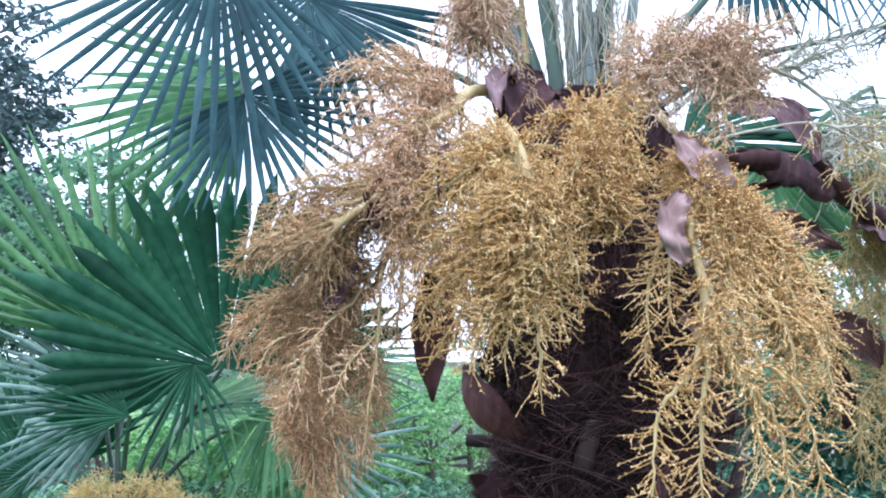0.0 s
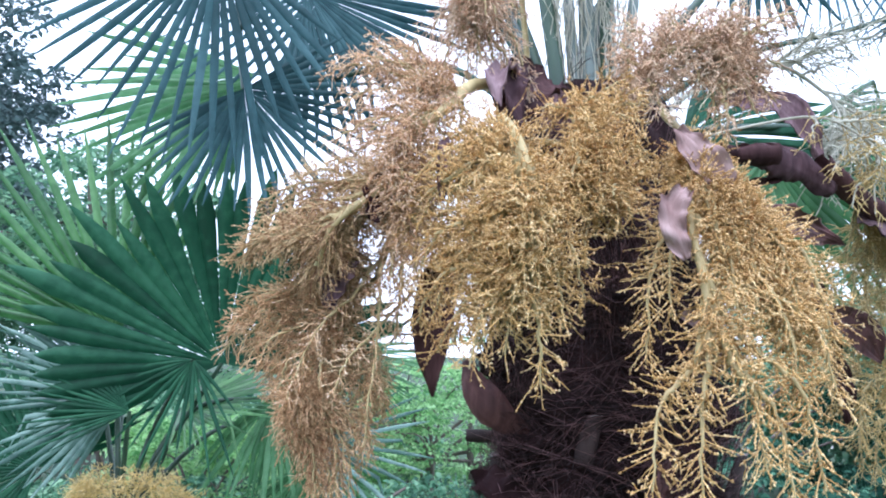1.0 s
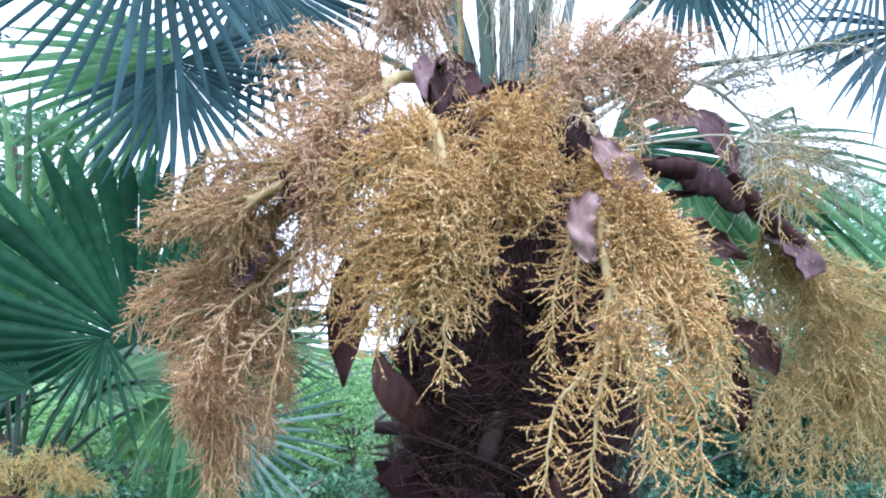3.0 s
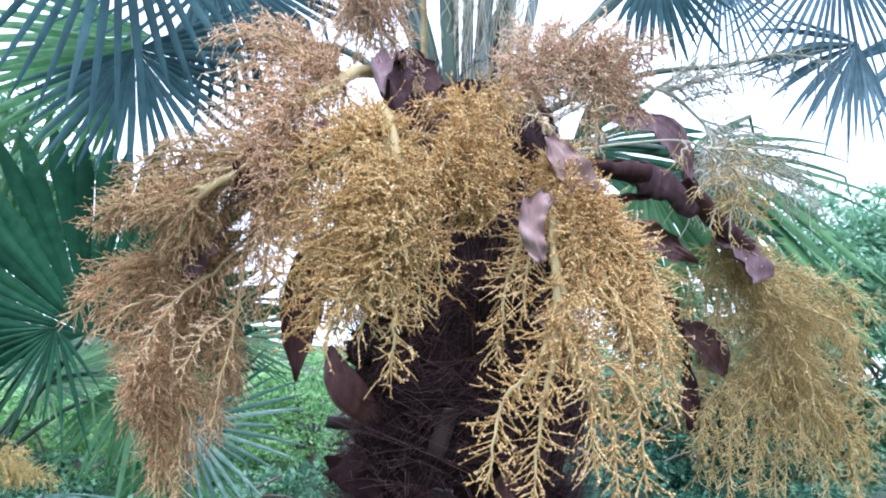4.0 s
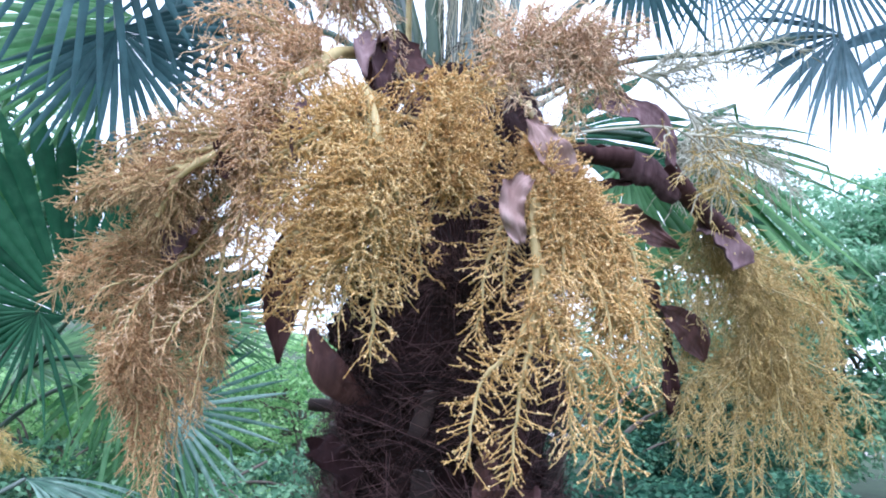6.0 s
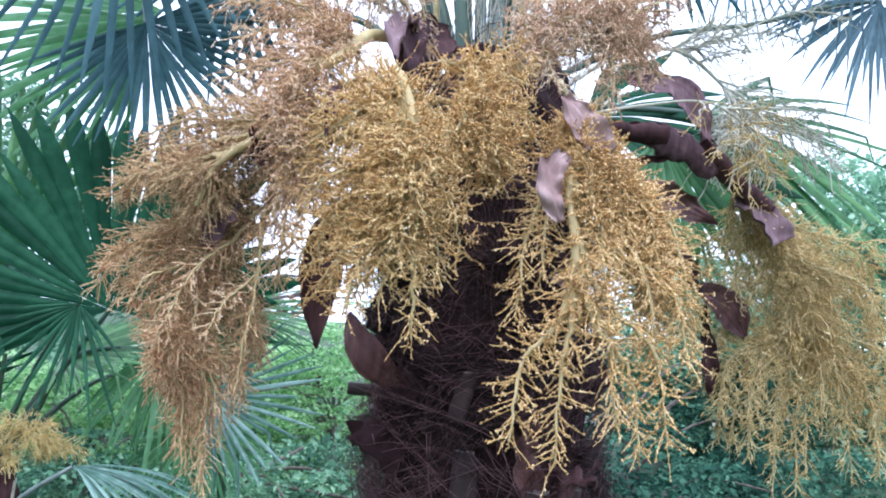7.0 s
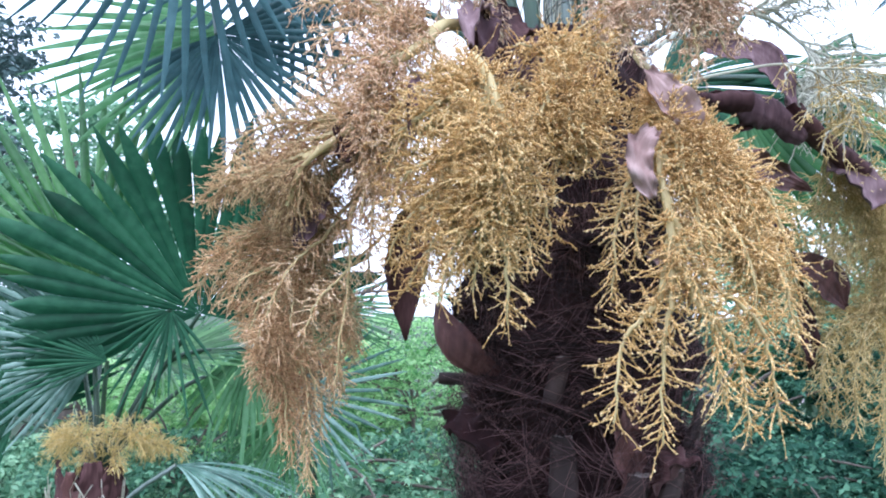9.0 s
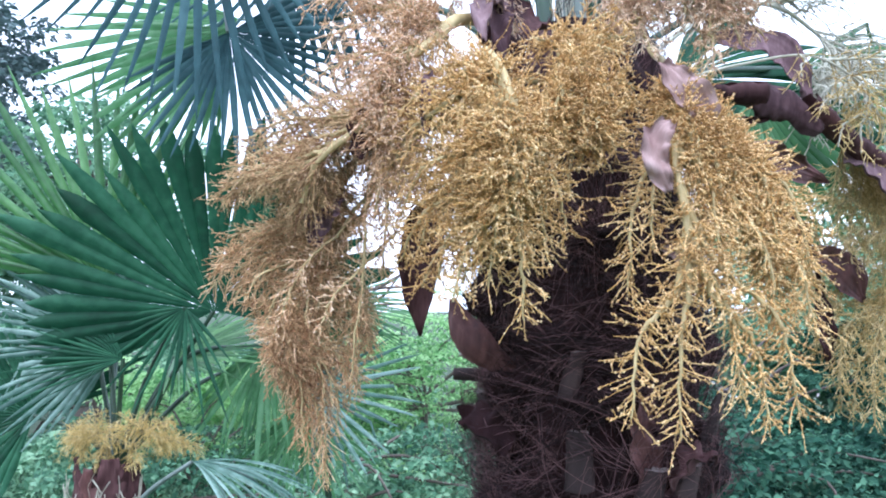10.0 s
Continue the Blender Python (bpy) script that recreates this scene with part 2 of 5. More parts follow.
def flower_branch(axis_pts, twig_len, compound, mat, parent, seed, spacing=0.0036, thick=0.0034, sag=0.25, bud=1.0, start=0.06, alpha=60, stalk_mat=None, fine=1.0, wig=0.05, fade=0.45, bud_mat=None, bud_size=1.0, loose=9):
    """One branch of a flower cluster: a tapering stalk, side twigs and their own short twigs, set with flower buds."""
    r = np.random.default_rng(seed)
    ax = smooth_line(axis_pts, 22)
    total = np.linalg.norm(np.diff(ax, axis=0), axis=1).sum()
    ax[1:-1] += r.normal(size=(20, 3)) * 0.0012
    rad = np.linspace(thick, 0.0013, 22)
    pieces = [tri(tubes(ax[None], rad[None], 5))]
    n = max(10, int(total * (1 - start) / spacing))
    s = start + (1 - start) * (np.arange(n) + r.uniform(-0.3, 0.3, n)) / n
    s = np.clip(s, 0, 0.995)
    fi = s * 21
    i = np.minimum(fi.astype(int), 20)
    w = (fi - i)[:, None]
    base = ax[i] * (1 - w) + ax[i + 1] * w
    t, a, b = frames(ax)
    phi = np.arange(n) * 2.4 + r.normal(size=n) * 0.5
    side = a[i] * np.cos(phi)[:, None] + b[i] * np.sin(phi)[:, None]
    al = np.radians(alpha - 25 * s ** 3 + r.normal(size=n) * loose)[:, None]
    d1 = t[i] * np.cos(al) + side * np.sin(al)
    l1 = twig_len * (1.05 - fade * s) * r.uniform(0.65, 1.25, n)
    k1 = twig_lines(base, d1, l1, sag, 0.12, 5, r, wig)
    th = 0.00105 * fine
    all_lines, all_len = [k1], [l1]
    # second-order twigs on the lower part of the branch
    reps = np.where(r.random(n) < compound * (1.15 - 0.75 * s), r.integers(2, 6, n), 0)
    idx = np.repeat(np.arange(n), reps)
    if len(idx):
        q = r.uniform(0.22, 0.92, len(idx))
        fq = q * 4
        iq = np.minimum(fq.astype(int), 3)
        wq = (fq - iq)[:, None]
        b2 = k1[idx, iq] * (1 - wq) + k1[idx, iq + 1] * wq
        t2, a2, c2 = frames(k1)
        p2 = r.uniform(0, 2 * np.pi, len(idx))
        sd = a2[idx, iq] * np.cos(p2)[:, None] + c2[idx, iq] * np.sin(p2)[:, None]
        al2 = np.radians(r.uniform(40, 75, len(idx)))[:, None]
        d2 = t2[idx, iq] * np.cos(al2) + sd * np.sin(al2)
        l2 = l1[idx] * r.uniform(0.3, 0.65, len(idx)) * (1.1 - 0.5 * q)
        all_lines.append(twig_lines(b2, d2, l2, sag, 0.15, 3, r))
        all_len.append(l2)
    twig_faces = 0
    for group in all_lines:
        rr = np.linspace(1.0, 0.6, group.shape[1])[None] * r.uniform(0.8, 1.15, (len(group), 1)) * th
        pieces.append(tri(tubes(group, rr, 3)))
        twig_faces += len(pieces[-1][1])
    if bud:
        spots = []
        for group, lens in zip(all_lines, all_len):
            bi = np.repeat(np.arange(len(group)), np.maximum(1, (lens / 0.0052 * bud).astype(int)))
            q = r.uniform(0.12, 1.0, len(bi)) * (group.shape[1] - 1.001)
            iq = q.astype(int)
            wq = (q - iq)[:, None]
            spots.append(group[bi, iq] * (1 - wq) + group[bi, iq + 1] * wq)
        c = np.vstack(spots)
        c = c + r.normal(size=c.shape) * 0.0008
        pieces.append(buds(c, r.uniform(0.0009, 0.0018, len(c)) * bud_size, r))
    v, f = join(pieces)
    mid = np.ones(len(f), dtype=np.int32)
    mid[:21 * 5 * 2] = 0
    mid[21 * 5 * 2 + twig_faces:] = 2
    return mesh_object("flower_branch", v, f, [stalk_mat or M_STALK, mat, bud_mat or mat], parent, midx=mid)


def flower_cluster(palm, label, rachis, tips, mat, seed, twig=0.04, compound=0.75, thick=0.0068, sag=0.25, bud=1.0, spacing=0.0036,
                   extra=1, inner=1, spread=0.02, lift=0.25, s0=0.35, alpha=60, hang=0.3, drop=0.02, stalk_mat=None, stem=1.0, fine=1.0, wig=0.05, fade=0.45, bud_mat=None, loose=9, fill=()):
    """A palm's flower cluster: the arching stalk with branches that end near the given tips, extra ones between them, and scattered ones in ellipsoids."""
    r = np.random.default_rng(seed)
    line = smooth_line(rachis, 40)
    rad = np.linspace(thick, thick * 0.45, 40)
    v, f = tubes(line[None], rad[None], 8)
    stalk = mesh_object("inflorescence", v, f, stalk_mat or M_STALK, palm, label)
    all_tips = [np.array(p, dtype=float) for p in tips]
    for p in list(all_tips):
        for _ in range(extra):
            q = all_tips[r.integers(len(tips))]
            m = p + (q - p) * r.uniform(0.1, 0.55) if np.linalg.norm(q - p) < 0.16 else p.copy()
            all_tips.append(m + r.normal(size=3) * spread)
    for p in list(all_tips[:len(tips)]):
        near = line[int(np.argmin(np.linalg.norm(line - p, axis=1)))]
        if np.linalg.norm(near - p) > 0.07:
            for _ in range(inner):
                all_tips.append(near + (p - near) * r.uniform(0.4, 0.75) + r.normal(size=3) * spread)
    for centre, radii, n in fill:
        for u in unit(r.normal(size=(n, 3))) * r.random((n, 1)) ** 0.4:
            all_tips.append(np.array(centre) + u * np.array(radii))
    t, _, _ = frames(line)
    for j, tip in enumerate(all_tips):
        d = np.linalg.norm(line - tip, axis=1) + np.maximum(0, tip[2] + drop - line[:, 2]) * 1.6
        d[:int(40 * s0)] += 1
        i = max(int(40 * s0), int(np.argmin(d)) - r.integers(2, 9))
        a = line[i]
        span = np.linalg.norm(tip - a)
        if span < 0.05:
            tip = a + unit(tip - a + r.normal(size=3) * 0.01) * 0.07
            span = 0.07
        out = unit(tip - a)
        mid1 = a + span * 0.35 * unit(out + t[i] * 0.4 + np.array([0, 0, lift]))
        mid2 = a * 0.3 + tip * 0.7 + np.array([0, 0, span * lift * 0.3])
        if tip[2] < a[2] - 0.05:
            plumb = tip + np.array([(a[0] - tip[0]) * 0.12, (a[1] - tip[1]) * 0.12, (a[2] - tip[2]) * 0.42])
            mid2 = mid2 * (1 - hang) + plumb * hang
        flower_branch([a, mid1, mid2, tip], twig, compound, mat, stalk, seed * 1000 + j, spacing=spacing, sag=sag, bud=bud, alpha=alpha,
                      thick=stem * min(0.0042, 0.0018 + span * 0.011), stalk_mat=stalk_mat, fine=fine, wig=wig, fade=fade, bud_mat=bud_mat, loose=loose)
    return stalk


def bract(parent, pts, widths, mat, facing, curl=0.8, label="", name="bract", thick=0.0016, wave=0.006, seed=1, ragged=1.0):
    """A boat-shaped sheath along a curved line, open towards 'facing', with uneven margins and real thickness."""
    r = np.random.default_rng(seed)
    n, k = 26, 13
    line = smooth_line(pts, n)
    w = np.interp(np.linspace(0, 1, n), np.linspace(0, 1, len(widths)), widths) / 2
    bump = np.convolve(r.normal(size=n + 6), np.ones(5) / 5, 'valid')[:n]
    w = w * (1 + (0.02 if curl > 1.5 else 0.16 * ragged) * bump)
    wave = wave * (0.35 if curl > 1.5 else 1.0)
    torn = np.convolve(r.normal(size=n + 4), np.ones(3) / 3, 'valid')[:n] * 0.14 * ragged
    t = unit(np.gradient(line, axis=0))
    fc = unit(np.asarray(facing, dtype=float))
    sd = unit(np.cross(t, fc))
    up = np.cross(sd, t)
    u = np.linspace(-1, 1, k)
    ph = r.uniform(0, 6.28, 4)
    grid = np.zeros((n, k, 3))
    for i in range(n):
        ang = u * curl * 1.5
        x = np.sin(ang) / max(np.sin(min(curl * 1.5, 1.57)), 0.2)
        x = x * (1 + np.where(np.abs(u) > 0.9, torn[i], 0))
        z = (1 - np.cos(ang))
        rip = wave * (np.sin(i * 0.9 + ph[0] + u * 2) * np.abs(u) + 0.6 * np.sin(i * 0.37 + ph[1] + 3 * u)) + 0.0016 * np.sin(u * 14 + ph[2] + i * 0.12) + r.normal(size=k) * 0.0007
        grid[i] = line[i] + sd[i] * (x * w[i])[:, None] + up[i] * (z * w[i] * 0.9 + rip)[:, None]
    nv = np.zeros_like(grid)
    nv[:] = up[:, None]
    both = np.concatenate([grid.reshape(-1, 3), (grid - nv * thick).reshape(-1, 3)])
    q = []
    for i in range(n - 1):
        for j in range(k - 1):
            a = i * k + j
            q.append((a, a + 1, a + k + 1, a + k))
            o = n * k
            q.append((o + a, o + a + k, o + a + k + 1, o + a + 1))
    o = n * k
    for i in range(n - 1):
        for j in (0, k - 1):
            a = i * k + j
            q.append((a, a + k, o + a + k, o + a))
    for j in range(k - 1):
        for i in (0, n - 1):
            a = i * k + j
            q.append((a, a + 1, o + a + 1, o + a))
    return mesh_object(name, both, q, mat, parent, label)


def fan_leaf(palm, hub, axis, normal, radius, mat, seed, count=38, spread=130, split=0.45, droop=0.25, cup=0.12, stem=None, stem_mat=None,
             stem_r=0.011, label="", vary=0.1, broken=0.12, fold=1.1, taper=1.0, stem_end=0.6, blunt=1.6):
    """A fan leaf: its stalk, and pleated segments that are joined near the hub and free further out."""
    r = np.random.default_rng(seed)
    hub = np.array(hub, dtype=float)
    ay = unit(axis)
    az = unit(np.asarray(normal, dtype=float) - ay * np.dot(ay, normal))
    ax = np.cross(ay, az)
    if stem is None:
        stem = [hub - ay * 0.15, hub - ay * 0.07, hub]
    line = smooth_line(list(stem) + [hub], 26)
    v, f = tubes(line[None], np.linspace(stem_r, stem_r * stem_end, 26)[None], 7)
    v = v.reshape(26, 7, 3)
    leaf = mesh_object("fan_leaf", v.reshape(-1, 3), f, stem_mat or M_PETDARK, palm, label)
    rs = np.array([0.003, 0.1, 0.22, 0.34, 0.45, 0.56, 0.68, 0.8, 0.9, 0.96, 1.0])
    half = radians(spread) / count
    for c in range(count):
        th = radians(spread) * (2 * (c + 0.5) / count - 1) + r.normal() * half * 0.12
        edge = abs(th) / radians(max(spread, 1))
        ln = radius * (1 - 0.25 * edge ** 3) * (1 + r.normal() * vary)
        sp = split * r.uniform(0.88, 1.12)
        d = ax * math.sin(th) + ay * math.cos(th)
        sd = ax * math.cos(th) - ay * math.sin(th)
        wmax = math.tan(half) * sp * radius * 1.02
        snap = r.uniform(0.55, 0.85) if r.random() < broken else 9
        own = droop * r.uniform(0.5, 1.6)
        turn = r.normal() * 0.25
        vs = []
        pos = hub.copy()
        prev = 0.0
        direction = d + az * cup
        for q in rs:
            step = (q - prev) * ln
            g = own * q * 1.1 + (2.2 if q > snap else 0)
            dd = unit(direction + np.array([0, 0, -1.0]) * g)
            pos = pos + dd * step
            prev = q
            hw = math.tan(half) * q * radius if q < sp else wmax * (1 - ((q - sp) / (1 - sp)) ** blunt) * taper + 0.0012
            up = np.cross(sd, dd)
            tw = turn * max(0, q - sp)
            s2 = sd * math.cos(tw) + up * math.sin(tw)
            vs += [pos - s2 * hw - up * hw * fold * 0.5, pos + up * hw * fold * 0.5, pos + s2 * hw - up * hw * fold * 0.5]
        q4 = []
        for i in range(len(rs) - 1):
            a = i * 3
            q4 += [(a, a + 1, a + 4, a + 3), (a + 1, a + 2, a + 5, a + 4)]
        mesh_object("leaf_segment", vs, q4, mat, leaf, smooth=False)
    return leaf


def leaf_cloud(name, centres, sizes, per, leaf, mat, parent, seed, flat=0.45, label=""):
    """A crown of many small folded leaves in uneven clumps."""
    r = np.random.default_rng(seed)
    centres = np.asarray(centres)
    n = len(centres) * per
    c = np.repeat(centres, per, 0)
    sz = np.repeat(np.asarray(sizes), per)
    u = unit(r.normal(size=(n, 3))) * (r.random((n, 1)) ** 0.45)
    u[:, 2] *= flat
    c = c + u * sz[:, None]
    d = unit(r.normal(size=(n, 3)) * np.array([1, 1, 0.5]) + u * 1.2 + np.array([0, 0, -0.25]))
    nrm = unit(r.normal(size=(n, 3)) * 0.75 + np.array([0, -0.25, 0.9]))
    sd = unit(np.cross(d, nrm))
    up = np.cross(sd, d)
    ln = (leaf * r.uniform(0.6, 1.4, n))[:, None]
    w = ln * 0.27
    v = np.stack([c, c + d * ln * 0.5 + sd * w + up * w * 0.35, c + d * ln - np.array([0, 0, 0.12]) * ln, c + d * ln * 0.5 - sd * w + up * w * 0.35], 1)
    i = np.arange(n)[:, None] * 4
    f = np.concatenate([i + np.array([0, 1, 2]), i + np.array([0, 2, 3])])
    return mesh_object(name, v.reshape(-1, 3), f, mat, parent, label, smooth=False)


def tree(label, base, trunk_h, blobs, clumps, per, leaf, mat, seed, category="tree", trunk_r=0.07, clump=0.35, flat=0.4, limbs=9, name="tree"):
    """A tree or shrub: tapered trunk, limbs and a crown of leaf clumps inside the given ellipsoids."""
    r = np.random.default_rng(seed)
    root = tagged(new(name), label=label, category=category)
    base = np.array(base, dtype=float)
    root.location = base
    pts = []
    for (cx, cy, cz), (rx, ry, rz) in blobs:
        m = max(4, int(clumps * rx * rz))
        u = unit(r.normal(size=(m, 3))) * (r.random((m, 1)) ** 0.4) * np.array([rx, ry, rz])
        pts.append(u + np.array([cx, cy, cz]))
    pts = np.vstack(pts)
    top = np.array([0, 0, trunk_h]) + np.array([r.normal() * 0.1, r.normal() * 0.1, 0])
    tl = smooth_line([(0, 0, -0.05), tuple(top * 0.5 + r.normal(size=3) * 0.06), tuple(top)], 14)
    v, f = tubes(tl[None], np.linspace(trunk_r, trunk_r * 0.3, 14)[None], 8)
    mesh_object("trunk", v, f, M_BARK, root)
    for _ in range(limbs):
        a = tl[r.integers(4, 14)]
        b = pts[r.integers(len(pts))]
        m = (a + b) / 2 + np.array([0, 0, 0.12]) + r.normal(size=3) * 0.08
        v, f = tubes(smooth_line([a, m, b], 10)[None], np.linspace(trunk_r * 0.4, 0.006, 10)[None], 5)
        mesh_object("limb", v, f, M_BARK, root)
    crown = leaf_cloud("crown", pts, r.uniform(0.6, 1.3, len(pts)) * clump, per, leaf, mat, root, seed + 1, flat)
    return root


# ---- ground ----
def ground_sheet():
    n = 60
    x = np.sign(np.linspace(-1, 1, n)) * np.abs(np.linspace(-1, 1, n)) ** 3 * 400
    gx, gy = np.meshgrid(x, x, indexing="ij")
    gz = 0.05 * np.sin(gx * 0.7) * np.cos(gy * 0.6) * np.clip(8 / (1 + np.hypot(gx, gy)), 0, 1)
    v = np.stack([gx, gy, gz], -1).reshape(-1, 3)
    i, j = np.meshgrid(np.arange(n - 1), np.arange(n - 1), indexing="ij")
    a = (i * n + j).ravel()
    return mesh_object("ground", v, np.stack([a, a + n, a + n + 1, a + 1], -1), M_GROUND)


tagged(ground_sheet(), label="mown park lawn under and behind the palms", category="ground", kind="structure")


# added pale strip that brightens the gaps between leaves; no path is known
def added_path():
    t = np.linspace(0, 1, 40)
    c = np.stack([1 + 22 * t, 13.5 + 1.2 * np.sin(3 * t), 0.035 + 0 * t], -1)
    v = np.stack([c + (0, -1.75, -0.08), c + (0, -1.5, 0.0), c + (0, 1.5, 0.0), c + (0, 1.75, -0.08)], 1).reshape(-1, 3)
    q = [(i * 4 + j, i * 4 + j + 4, i * 4 + j + 5, i * 4 + j + 1) for i in range(39) for j in range(3)]
    return mesh_object("path", v, q, M_GRAVEL)


tagged(added_path(), label="added pale path for the white gaps between the shrubs", category="path", kind="structure")

# ---- the large palm ----
palm = tagged(new("palm_tree"), label="windmill palm in flower with a shaggy fibrous trunk", category="palm tree")
TX, TY = 0.325, 1.37


def trunk_core():
    n, k = 130, 64
    z = np.linspace(-0.05, 2.12, n)
    rad = np.interp(z, [-0.05, 0.2, 1.0, 1.45, 1.65, 1.85, 2.0, 2.12], [0.2, 0.17, 0.165, 0.175, 0.165, 0.155, 0.14, 0.1])
    a = np.linspace(0, 2 * np.pi, k, endpoint=False)
    v = np.zeros((n, k, 3))
    for i in range(n):
        for j in range(k):
            p = Vector((math.cos(a[j]) * 2.2, math.sin(a[j]) * 2.2, z[i] * 9))
            q = rad[i] + 0.024 * noise.noise(p) + 0.014 * noise.noise(p * 2.7) + 0.008 * noise.noise(p * 6.0) + 0.016 * abs(math.sin(z[i] * 21 + a[j] * 2 + 2 * noise.noise(p)))
            v[i, j] = (TX + q * math.cos(a[j]), TY + q * math.sin(a[j]), z[i])
    q = [(i * k + j, i * k + (j + 1) % k, (i + 1) * k + (j + 1) % k, (i + 1) * k + j) for i in range(n - 1) for j in range(k)]
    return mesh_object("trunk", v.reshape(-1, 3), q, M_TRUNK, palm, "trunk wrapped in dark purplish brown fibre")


trunk_core()


def trunk_fibres(name_label, seed, tufts, per, z_range, a_range, sweep_sd, rise_sd, fray_share, width, lift):
    """Loose hair-like fibres in combed tufts that wrap, sag and fray round the trunk."""
    r = np.random.default_rng(seed)
    n = tufts * per
    tz = r.uniform(*z_range, tufts)
    ta = r.uniform(*a_range, tufts)
    tsweep = r.normal(size=tufts) * sweep_sd
    trise = r.normal(size=tufts) * rise_sd + 0.02
    tfray = (r.random(tufts) < fray_share) * r.uniform(0.015, 0.06, tufts)
    tarch = r.uniform(-0.015, 0.055, tufts)
    k = np.repeat(np.arange(tufts), per)
    z = tz[k] + r.normal(size=n) * 0.008
    a0 = ta[k] + r.normal(size=n) * 0.035
    sweep = tsweep[k] + r.normal(size=n) * 0.1
    rise = trise[k] + r.normal(size=n) * 0.018
    s = np.linspace(0, 1, 6)
    rad = np.interp(z, [0.7, 1.45, 1.7, 1.9, 2.02], [0.185, 0.195, 0.183, 0.155, 0.12]) + lift
    ang = a0[:, None] + sweep[:, None] * s
    rr = rad[:, None] + np.abs(r.normal(size=(n, 1))) * 0.012 + 0.02 * np.sin(np.pi * s)[None] + (tfray[k] * r.uniform(0.5, 1.3, n))[:, None] * s ** 2
    zz = z[:, None] + rise[:, None] * s + (tarch[k] * r.uniform(0.6, 1.3, n))[:, None] * np.sin(np.pi * s)[None]
    line = np.stack([TX + rr * np.cos(ang), TY + rr * np.sin(ang), zz], -1) + np.cumsum(r.normal(size=(n, 6, 3)) * 0.0026, 1)
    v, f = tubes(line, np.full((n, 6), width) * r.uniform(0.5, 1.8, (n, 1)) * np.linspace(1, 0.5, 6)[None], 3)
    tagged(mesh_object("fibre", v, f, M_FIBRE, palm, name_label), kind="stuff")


trunk_fibres("matted brown hair-like fibre", 21, 240, 12, (0.8, 2.02), (-np.pi - 0.1, 0.2), 0.5, 0.075, 0.22, 0.00042, 0.0)
trunk_fibres("long fibre swept round the trunk", 22, 120, 9, (1.2, 1.7), (-np.pi + 0.1, -0.3), 0.5, 0.06, 0.45, 0.00042, 0.016)
trunk_fibres("straight greyish fibre below the crown", 23, 30, 12, (1.66, 1.76), (-1.95, -1.2), 0.08, 0.06, 0.1, 0.0005, 0.012)
trunk_fibres("frayed fibre ends at the edge of the trunk", 24, 50, 8, (1.2, 1.5), (-np.pi - 0.2, -2.5), 0.25, 0.06, 0.9, 0.00045, 0.0)


HAIRS = []


def fibre_fold(z, a, width, height, seed, out=0.062):
    """A ragged lobe of the fibre mat that stands off the trunk, with its own loose hairs."""
    n, k = 14, 22
    r = np.random.default_rng(seed)

    def place(u, w):
        nz = Vector((u * 3 + seed, w * 4, seed * 0.7))
        rad = 0.16 + out * math.sin(math.pi * min(max(u, 0.0), 1.0)) ** 0.7 * max(0.0, 1 - w * w) + 0.02 * noise.noise(nz) + 0.014 * noise.noise(nz * 3) + 0.008 * noise.noise(nz * 9)
        an = a + w * width / 0.19
        return (TX + rad * math.cos(an), TY + rad * math.sin(an), z + height * (u - 0.5) + 0.04 * w * w + 0.025 * noise.noise(nz * 1.5 + Vector((9, 0, 0))))

    v = [place(i / (n - 1), j / (k - 1) * 2 - 1) for i in range(n) for j in range(k)]
    q = [(i * k + j, i * k + j + 1, (i + 1) * k + j + 1, (i + 1) * k + j) for i in range(n - 1) for j in range(k - 1)]
    out_way = np.array([math.cos(a), math.sin(a), 0.2])
    for _ in range(150):
        u0, w0 = r.uniform(0, 1), r.uniform(-1, 0.7)
        du, dw = r.normal() * 0.2 + 0.1, r.uniform(0.2, 0.9)
        lift = r.uniform(0.001, 0.006)
        free = r.uniform(0, 0.05) if r.random() < 0.4 else 0.0
        HAIRS.append([np.array(place(u0 + du * t, w0 + dw * t)) + out_way * (lift + free * t * t) for t in np.linspace(0, 1, 6)])
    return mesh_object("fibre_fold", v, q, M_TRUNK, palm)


for j, (z, a, w, h) in enumerate([(1.27, -2.5, 0.1, 0.12), (1.36, -2.9, 0.08, 0.1), (1.43, -1.5, 0.13, 0.1), (1.25, -1.1, 0.12, 0.12), (1.52, -2.2, 0.12, 0.1),
                                  (1.6, -1.2, 0.12, 0.12), (1.33, -0.5, 0.1, 0.1), (1.18, -1.9, 0.14, 0.12), (1.5, -0.5, 0.1, 0.12), (1.7, -1.7, 0.1, 0.1),
                                  (1.08, -1.3, 0.14, 0.12), (1.05, -2.3, 0.14, 0.12)]):
    fibre_fold(z, a, w, h, 40 + j)
for j, (z, a, w, h, o) in enumerate([(1.38, -3.0, 0.08, 0.1, 0.08), (1.2, -2.95, 0.09, 0.12, 0.075), (1.29, -0.2, 0.08, 0.1, 0.075), (1.45, -2.55, 0.08, 0.1, 0.075), (1.6, -2.95, 0.09, 0.12, 0.08), (1.52, -3.05, 0.08, 0.1, 0.085), (1.68, -2.8, 0.08, 0.1, 0.07)]):
    fibre_fold(z, a, w, h, 55 + j, o)
hair = np.array(HAIRS)
v, f = tubes(hair, np.full(hair.shape[:2], 0.00036) * np.random.default_rng(3).uniform(0.6, 1.9, (len(hair), 1)), 3)
